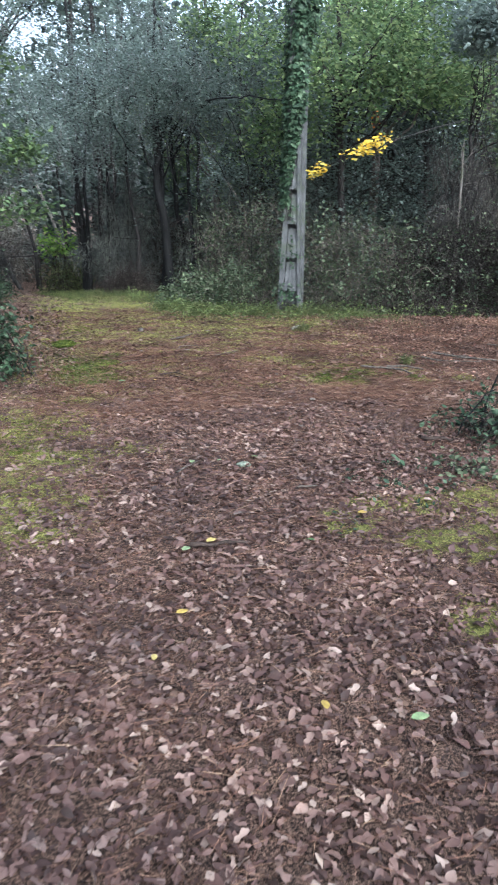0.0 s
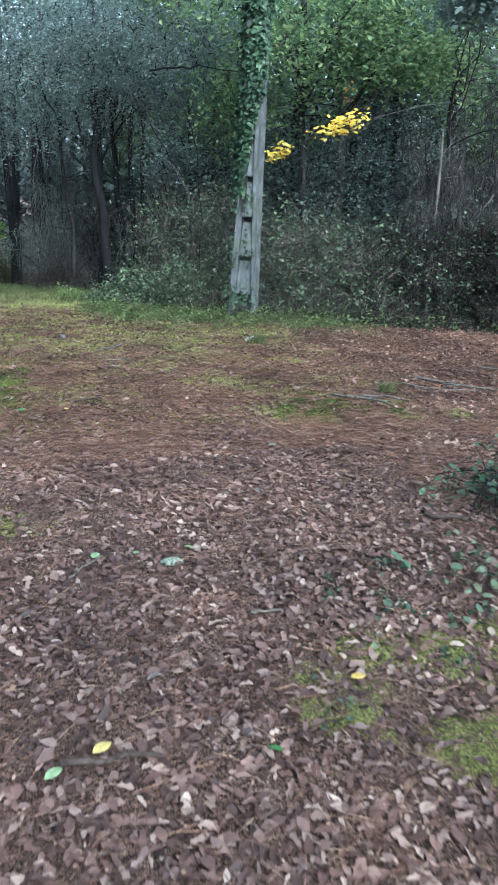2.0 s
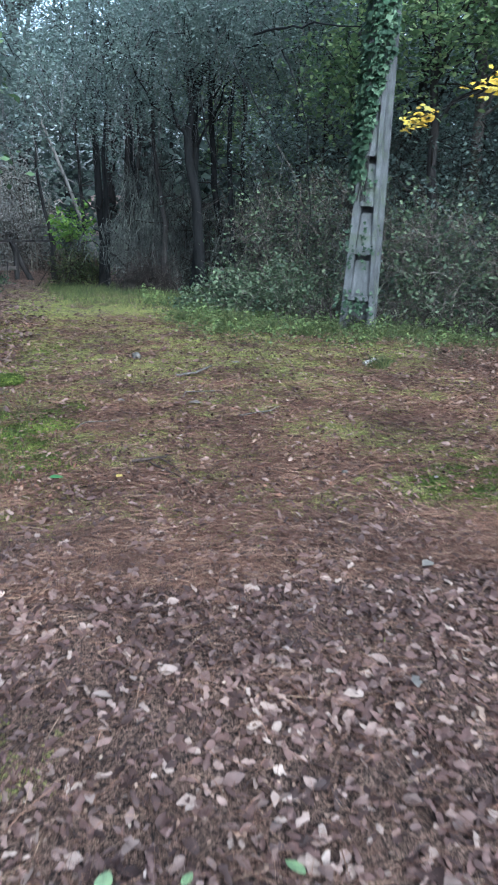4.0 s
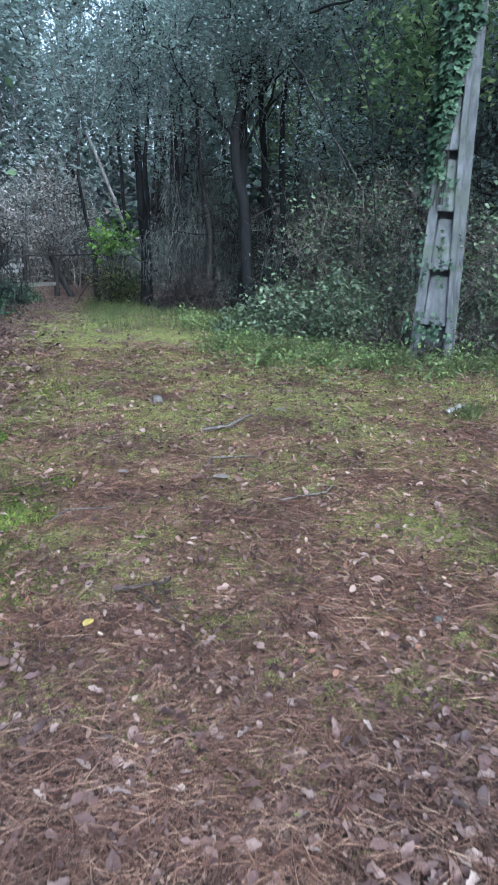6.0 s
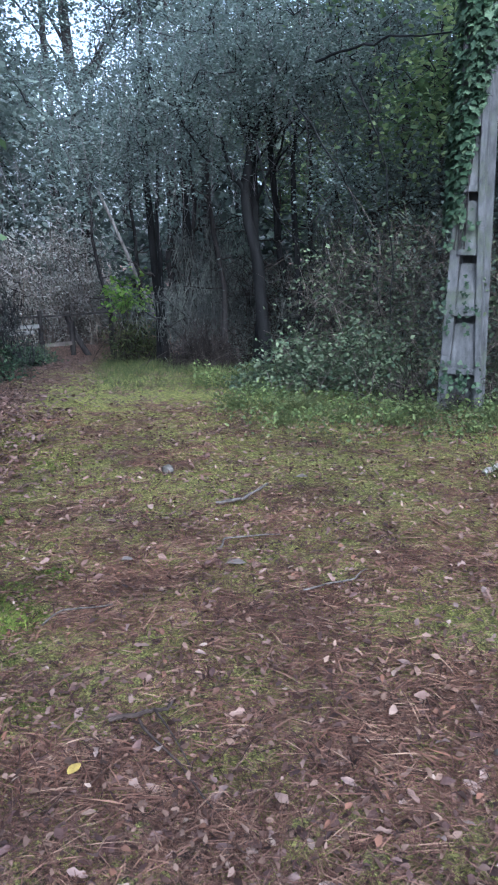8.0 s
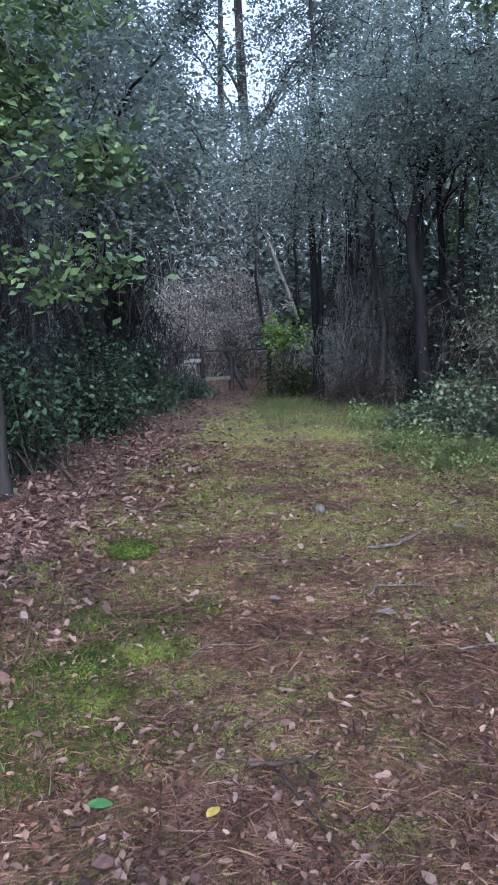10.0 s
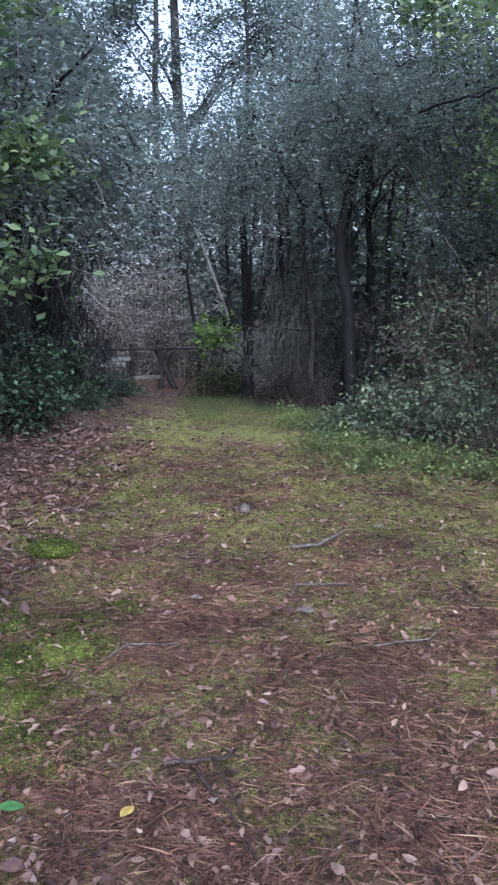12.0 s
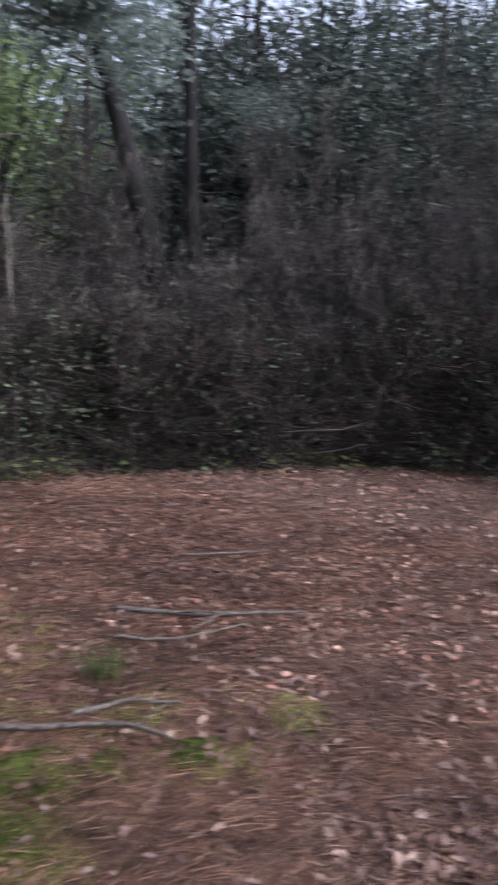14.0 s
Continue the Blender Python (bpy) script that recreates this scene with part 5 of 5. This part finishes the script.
def build_grass():
    def verge(x, y):
        v = (0.35 * smooth(1.5, 0.3, (6.9 - 0.5 * x) - y) + 0.65 * smooth(0.6, -0.2, (6.9 - 0.5 * x) - y)) * smooth(0.2, 0.9, x) * smooth(4.4, 3.0, x) * smooth(9.5, 8.5, y)
        far = 2.0 * smooth(7.6, 9.0, y) * smooth(-1.1, -0.5, x + 0.1 * (y - 8)) * smooth(3.0, 1.5, x)
        left = 0.35 * smooth(-0.55, -0.85, x) * smooth(-1.7, -1.2, x) * smooth(4.2, 3.2, y) * smooth(1.2, 1.9, y)
        return np.clip(np.maximum(np.maximum(v, far * (0.45 + 0.45 * waves(x, y, 0.6))), left), 0, 1) * (0.55 + 0.5 * waves(x, y, 0.25))
    x, y = throw(120000, (-1.8, 3.9, 1.0, 15.5), verge)
    n = len(x)
    l = rng.uniform(0.04, 0.15, n)
    A = np.stack([x, y, ground_z(x, y) - 0.005], axis=1)
    B = A + np.column_stack([rng.normal(0, 0.45, (n, 2)) * l[:, None], l])
    ob = tubes("grass", arc(A, B, 2), rng.uniform(0.0016, 0.0036, (n, 1)) * np.array([[1, 0.15]]), M_GRASS, 3)
    tagged(ob, "short green and straw-coloured grass along the verge", "grass", kind="stuff")
    k = 5200
    x, y = throw(k * 8, (0.2, 4.5, 5.0, 9.5), verge)
    P = np.stack([x, y, ground_z(x, y) + rng.uniform(0.02, 0.24, len(x)) * np.clip(0.45 + 0.7 * waves(x, y, 0.22), 0.08, 1.1)], axis=1)
    ob = scatter("verge_plants", P, up_normals(len(x), 0.7), rng.uniform(0.015, 0.048, len(x)), OVAL, M_WEED)
    tagged(ob, "small green leafy weeds in the grass verge", "weeds", kind="stuff")


build_litter()
build_pale_leaves()
build_needles()
build_moss()
build_moss_bank()
build_grass()


def edge_weeds():
    """Low leaves and dead stalks that blur the foot of the thickets."""
    line = np.array([(2.2, 6.9), (2.95, 6.5), (4.4, 5.5), (5.6, 4.7), (6.5, 3.85), (7.35, 3.0), (8.4, 0.5)])
    n = 7500
    t = rng.uniform(0, len(line) - 1.001, n)
    i = t.astype(int)
    f = (t - i)[:, None]
    q = line[i] * (1 - f) + line[i + 1] * f
    q = q + np.column_stack([rng.normal(0, 0.2, n), rng.normal(0.12, 0.22, n)])
    keep = (waves(q[:, 0], q[:, 1], 0.35) > -0.45) & ((q[:, 0] < 5.0) | (rng.uniform(0, 1, n) < 0.14))
    q = q[keep]
    z = ground_z(q[:, 0], q[:, 1]) + rng.uniform(0.01, 0.28, len(q)) * (0.5 + 0.5 * np.abs(waves(q[:, 0], q[:, 1], 0.6)))
    half = rng.uniform(0, 1, len(q)) < 0.5
    P = np.column_stack([q, z])
    tagged(scatter("edge_weeds", P[half], up_normals(half.sum(), 0.7), rng.uniform(0.03, 0.08, half.sum()), OVAL, M_WEED), "low green weeds at the foot of the thicket", "weeds", kind="stuff")
    k = ~half
    A = P[k] - [0, 0, 0.05]
    B = A + rng.normal(0, 0.16, A.shape) + [0, 0, 0.1]
    B[:, 2] = np.maximum(B[:, 2], 0.02)
    tagged(tubes("dead_stalks", arc(A, B, 4, 0.03, 0.01), np.full((len(A), 4), 0.003), M_TWIG, 3), "short dead stalks at the foot of the thicket", "dead stalks", kind="stuff")


edge_weeds()


# grass tuft and moss hummock that stand out
def tuft(label, x, y, n, tall):
    root = thing("grass_tuft", label, "grass", (x, y, float(ground_z(x, y))))
    A = rng.normal(0, 0.05, (n, 3)) * [1, 1, 0]
    d = rng.normal(0, 1, (n, 2))
    B = A + np.column_stack([d * tall * 0.55, rng.uniform(0.5, 1, n) * tall])
    tubes("blade_mass", arc(A, B, 4, 0.25 * tall, 0.003), rng.uniform(0.0018, 0.0035, (n, 1)) * np.array([[1, 1, 0.7, 0.1]]), M_GRASS, 3, root)


tuft("tuft of fresh green grass at the verge", 1.12, 6.5, 150, 0.2)
for x, y, n, tall in ((0.95, 6.0, 90, 0.14), (1.5, 6.1, 120, 0.17), (1.85, 5.75, 90, 0.13), (2.15, 6.0, 130, 0.18), (2.6, 5.6, 100, 0.14), (3.0, 5.75, 120, 0.17), (3.35, 5.3, 90, 0.13), (1.25, 6.75, 120, 0.2), (2.35, 5.35, 70, 0.11), (0.6, 6.9, 100, 0.16)):
    tuft("tuft of olive-green grass in the weedy verge", x, y, n, tall)
tuft("small green grass tuft among fallen leaves", 2.5, 1.75, 60, 0.13)
tuft("small green grass tuft beside the lichened stick", 2.12, 4.15, 110, 0.12)


# ---- sticks, stones and single leaves ----
def stick(label, points, radius, mat=None, twigs=()):
    pts = [Vector((x, y, float(ground_z(x, y)) + z)) for x, y, z in points]
    root = thing("stick", label, "stick", pts[0])
    P = np.array([list(p - pts[0]) for p in pts])
    t = np.linspace(0, 1, 14)
    src = np.linspace(0, 1, len(P))
    Q = np.stack([np.interp(t, src, P[:, i]) for i in range(3)], axis=1) 
    bend = rng.normal(0, radius * 1.1, (14, 3))
    bend[1:-1] = (bend[:-2] + bend[1:-1] + bend[2:]) / 3
    Q = Q + bend * [1, 1, 0.3]
    tubes("stem", Q[None], radius * (1 - 0.45 * t[None]) * rng.uniform(0.85, 1.15, (1, 14)), mat or M_LICHEN, 7, root, smooth_shade=True)
    for k, (dx, dy, dz) in twigs:
        tubes("side_twig", arc([Q[k]], [Q[k] + np.array([dx, dy, dz])], 5, 0.01, 0.003), radius * 0.5 * np.linspace(1, 0.3, 5)[None], mat or M_LICHEN, 5, root)
    return root


stick("crooked lichen-covered stick lying on the path", [(0.3, 4.04, 0.02), (0.44, 4.0, 0.03), (0.52, 4.12, 0.03), (0.64, 4.28, 0.035)], 0.013)
stick("short dark broken twig lying on pine needles", [(-0.12, 1.93, 0.03), (0.02, 1.94, 0.03), (0.09, 1.96, 0.03)], 0.009, M_BROWNWOOD, ((8, (0.12, -0.3, 0.0)),))
stick("long dark thin twig on pine needles", [(-0.02, 1.92, 0.02), (0.12, 1.68, 0.02), (0.2, 1.5, 0.02)], 0.005, M_BROWNWOOD)
stick("thin bent twig lying on the moss", [(0.3, 3.3, 0.02), (0.32, 3.4, 0.03), (0.52, 3.42, 0.025), (0.6, 3.42, 0.02)], 0.006, M_LICHEN)
stick("thin curved twig on the needles", [(0.62, 2.75, 0.02), (0.85, 2.78, 0.04), (0.93, 2.9, 0.03)], 0.005, M_LICHEN)
stick("thin curved twig on the mossy edge", [(-0.45, 2.62, 0.02), (-0.38, 2.74, 0.03), (-0.18, 2.74, 0.02)], 0.005, M_LICHEN)
stick("pale peeling stick lying in the grass", [(1.98, 4.2, 0.03), (2.1, 4.28, 0.05), (2.2, 4.22, 0.03)], 0.018, M_DEADWOOD)
stick("long pale grey crooked branch on fallen leaves", [(2.0, 1.75, 0.02), (2.13, 1.55, 0.03), (2.27, 1.36, 0.04), (2.29, 1.2, 0.03)], 0.012, M_LICHEN, ((9, (0.18, 0.02, 0.01)),))
stick("grey branched stick on fallen leaves", [(3.0, 2.2, 0.03), (3.2, 1.85, 0.04), (3.56, 1.45, 0.04)], 0.013, M_LICHEN, ((5, (0.1, -0.25, 0.02)), (8, (-0.3, -0.05, 0.02))))
stick("grey thin stick on fallen leaves", [(2.76, 1.95, 0.03), (2.9, 1.75, 0.03), (3.3, 1.6, 0.03)], 0.009, M_LICHEN, ((6, (-0.12, -0.12, 0.0)),))
stick("thin stick on the leaf-strewn ground", [(3.9, 2.5, 0.03), (4.26, 2.13, 0.04)], 0.009, M_LICHEN)
stick("short thick piece of dead branch among leaves", [(1.42, -0.72, 0.03), (1.52, -0.78, 0.035), (1.66, -0.84, 0.03)], 0.016, M_BROWNWOOD)
stick("pale peeled twig among leaves", [(-0.38, -0.98, 0.03), (-0.3, -0.87, 0.03), (-0.22, -0.78, 0.03)], 0.007, M_LICHEN)
stick("short pale twig among leaves", [(0.28, -1.42, 0.03), (0.42, -1.44, 0.03)], 0.008, M_STRAW)
stick("dark wet stick among fallen leaves", [(-0.45, -2.1, 0.03), (-0.3, -2.1, 0.035), (-0.18, -2.12, 0.03)], 0.011, M_BROWNWOOD)
stick("white lichen-covered twig lying on the leaves", [(2.2, 1.6, 0.03), (2.36, 1.5, 0.03), (2.5, 1.36, 0.03)], 0.012, M_LICHEN)


def lump(name, label, category, x, y, radii, mat, seed):
    bm = bmesh.new()
    bmesh.ops.create_icosphere(bm, subdivisions=3, radius=1.0)
    for v in bm.verts:
        d = 1 + 0.18 * noise.noise(v.co * 1.4 + Vector((seed, 0, 0))) + 0.06 * noise.noise(v.co * 4 + Vector((0, seed, 0)))
        v.co = Vector((v.co.x * radii[0], v.co.y * radii[1], v.co.z * radii[2])) * d
    for f in bm.faces:
        f.smooth = True
    ob = part(name, bm, mat)
    ob.location = (x, y, float(ground_z(x, y)) + radii[2] * 0.6)
    return tagged(ob, label, category)


lump("stone", "small round grey stone lying on the path", "stone", 0.0, 4.75, (0.042, 0.038, 0.036), M_STONE, 3)
lump("lichen_bark_piece", "pale green lichen-covered piece of bark on the leaves", "bark", 0.086, -0.89, (0.05, 0.026, 0.02), M_PALELICHEN, 7)
lump("stone", "small dark grey stone on the moss", "stone", 1.02, 1.62, (0.02, 0.02, 0.018), M_STONE, 5)
hummock = lump("moss_hummock", "round bright green moss hummock beside the path", "moss", -1.02, 3.83, (0.12, 0.09, 0.045), M_LUSHMOSS, 9)
CUSHIONS = [(-0.66, 2.74, 0.19), (-0.88, 2.55, 0.15), (-0.58, 2.98, 0.11), (-0.95, 2.92, 0.13), (-0.75, 2.3, 0.16), (-0.97, 2.15, 0.15), (-0.56, 2.08, 0.1), (-0.45, 3.12, 0.08),
            (-1.08, 2.4, 0.12), (-0.9, 1.88, 0.12), (-0.66, 2.0, 0.14), (-0.78, 1.8, 0.12), (1.88, 1.46, 0.13), (1.7, 1.25, 0.12), (1.6, 1.58, 0.11), (2.06, 1.3, 0.09), (1.44, 1.42, 0.09), (2.3, 1.12, 0.08)]
for k, (x, y, r) in enumerate(CUSHIONS):
    cushion = lump("moss_cushion", "soft green moss cushion bulging from the needle-strewn ground", "moss", x, y, (r, r * 0.82, 0.02), M_LUSHMOSS, k * 3.7)
    cushion.location.z -= 0.017
    d = dome(int(60000 * r * r) + 400, 0.03)
    d[:, 2] = np.abs(d[:, 2])
    wob = 1 + 0.28 * waves(d[:, 0] + k, d[:, 1], 0.35)[:, None]
    tagged(scatter("tuft_mass", d * [r * 1.25, r * 1.05, 0.03] * wob * rng.uniform(0.9, 1.15, (len(d), 1)), d + rng.normal(0, 0.8, d.shape), rng.uniform(0.012, 0.028, len(d)), SPRAY, M_LUSHMOSS, cushion), kind="stuff")
d = dome(2600, 0.05)
d[:, 2] = np.abs(d[:, 2])
tagged(scatter("tuft_mass", d * [0.135, 0.105, 0.055] * rng.uniform(0.9, 1.15, (len(d), 1)), d + rng.normal(0, 0.8, d.shape), rng.uniform(0.012, 0.03, len(d)), SPRAY, M_LUSHMOSS, hummock), kind="stuff")


def single_leaf(label, x, y, size, mat, spin, lift=0.03):
    shape = LEAVES[int(spin * 10) % 6] if mat is M_WHITISH else smooth_leaf(0.05 + 0.12 * abs(math.sin(spin * 7)))
    me = bpy.data.meshes.new("fallen_leaf")
    me.from_pydata([tuple(v) for v in shape[0]], [], [tuple(f) for f in shape[1]])
    me.polygons.foreach_set("use_smooth", np.ones(len(shape[1]), dtype=bool))
    me.materials.append(mat)
    ob = new("fallen_leaf", me)
    ob.matrix_basis = Matrix.Translation((x, y, float(ground_z(x, y)) + lift)) @ Euler((0.15, 0.1, spin)).to_matrix().to_4x4() @ Matrix.Diagonal((size, size, size, 1))
    return tagged(ob, label, "leaf", "single coloured leaves")


M_PALEGREEN = leaf_material("pale_green_leaf", [(0.0, (0.16, 0.22, 0.11)), (1.0, (0.22, 0.28, 0.16))], 0.5, 0.15)
M_FRESHGREEN = leaf_material("green_leaf", [(0.0, (0.05, 0.13, 0.04)), (1.0, (0.08, 0.18, 0.06))], 0.45, 0.15)
M_DULLYELLOW = leaf_material("dull_yellow_leaf", [(0.0, (0.34, 0.24, 0.06)), (0.6, (0.42, 0.31, 0.09)), (1.0, (0.45, 0.38, 0.16))], 0.5, 0.2, 40)
M_WHITISH = leaf_material("bleached_leaf", [(0.0, (0.111, 0.091, 0.081)), (1.0, (0.146, 0.126, 0.113))], 0.6, 0.1)
for label, x, y, s, mat, a in (
        ("pale green oval leaf fallen on brown leaves", -0.24, -0.77, 0.075, M_PALEGREEN, 1.2), ("small pale green leaf on brown leaves", -0.06, -0.79, 0.045, M_PALEGREEN, 0.9),
        ("pale green leaf on brown leaves", 0.18, -0.80, 0.06, M_PALEGREEN, 2.2), ("yellow leaf on pine needles", -0.18, 1.70, 0.06, M_DULLYELLOW, 1.1),
        ("fresh green leaf on pine needles", -0.5, 1.69, 0.075, M_FRESHGREEN, 0.2), ("yellow leaf among brown leaves", -0.616, -2.72, 0.06, M_DULLYELLOW, 0.4),
        ("yellow leaf among brown leaves", -0.77, -3.01, 0.05, M_DULLYELLOW, 1.4), ("yellow leaf among brown leaves", -0.24, -3.45, 0.06, M_DULLYELLOW, 1.5),
        ("bleached leaf on the path", 0.86, 4.39, 0.09, M_WHITISH, 0.3), ("bleached leaf on the path", -0.15, 3.21, 0.06, M_WHITISH, 0.5),
        ("bleached leaf on the path", 0.36, 3.05, 0.09, M_WHITISH, 0.1), ("bleached leaf on the moss", 1.47, 1.44, 0.05, M_WHITISH, 0.8),
        ("bleached leaf among brown leaves", 1.04, 0.52, 0.07, M_WHITISH, 0.5), ("pale green leaf among brown leaves", 0.04, -3.6, 0.07, M_PALEGREEN, 0.1),
        ("yellow leaf beside the dark stick", -0.36, -2.05, 0.07, M_DULLYELLOW, 0.6), ("green leaf beside the dark stick", -0.5, -2.12, 0.065, M_PALEGREEN, 0.7),
        ("yellow-green leaf among brown leaves", 0.5, -1.95, 0.06, M_DULLYELLOW, 0.1), ("small green leaf among brown leaves", 0.12, -2.2, 0.05, M_FRESHGREEN, 2.4),
        ("bleached leaf among brown leaves", -0.15, -1.75, 0.06, M_WHITISH, 0.4), ("bleached leaf among brown leaves", 0.7, -0.2, 0.07, M_WHITISH, 1.4)):
    single_leaf(label, x, y, s, mat, a)
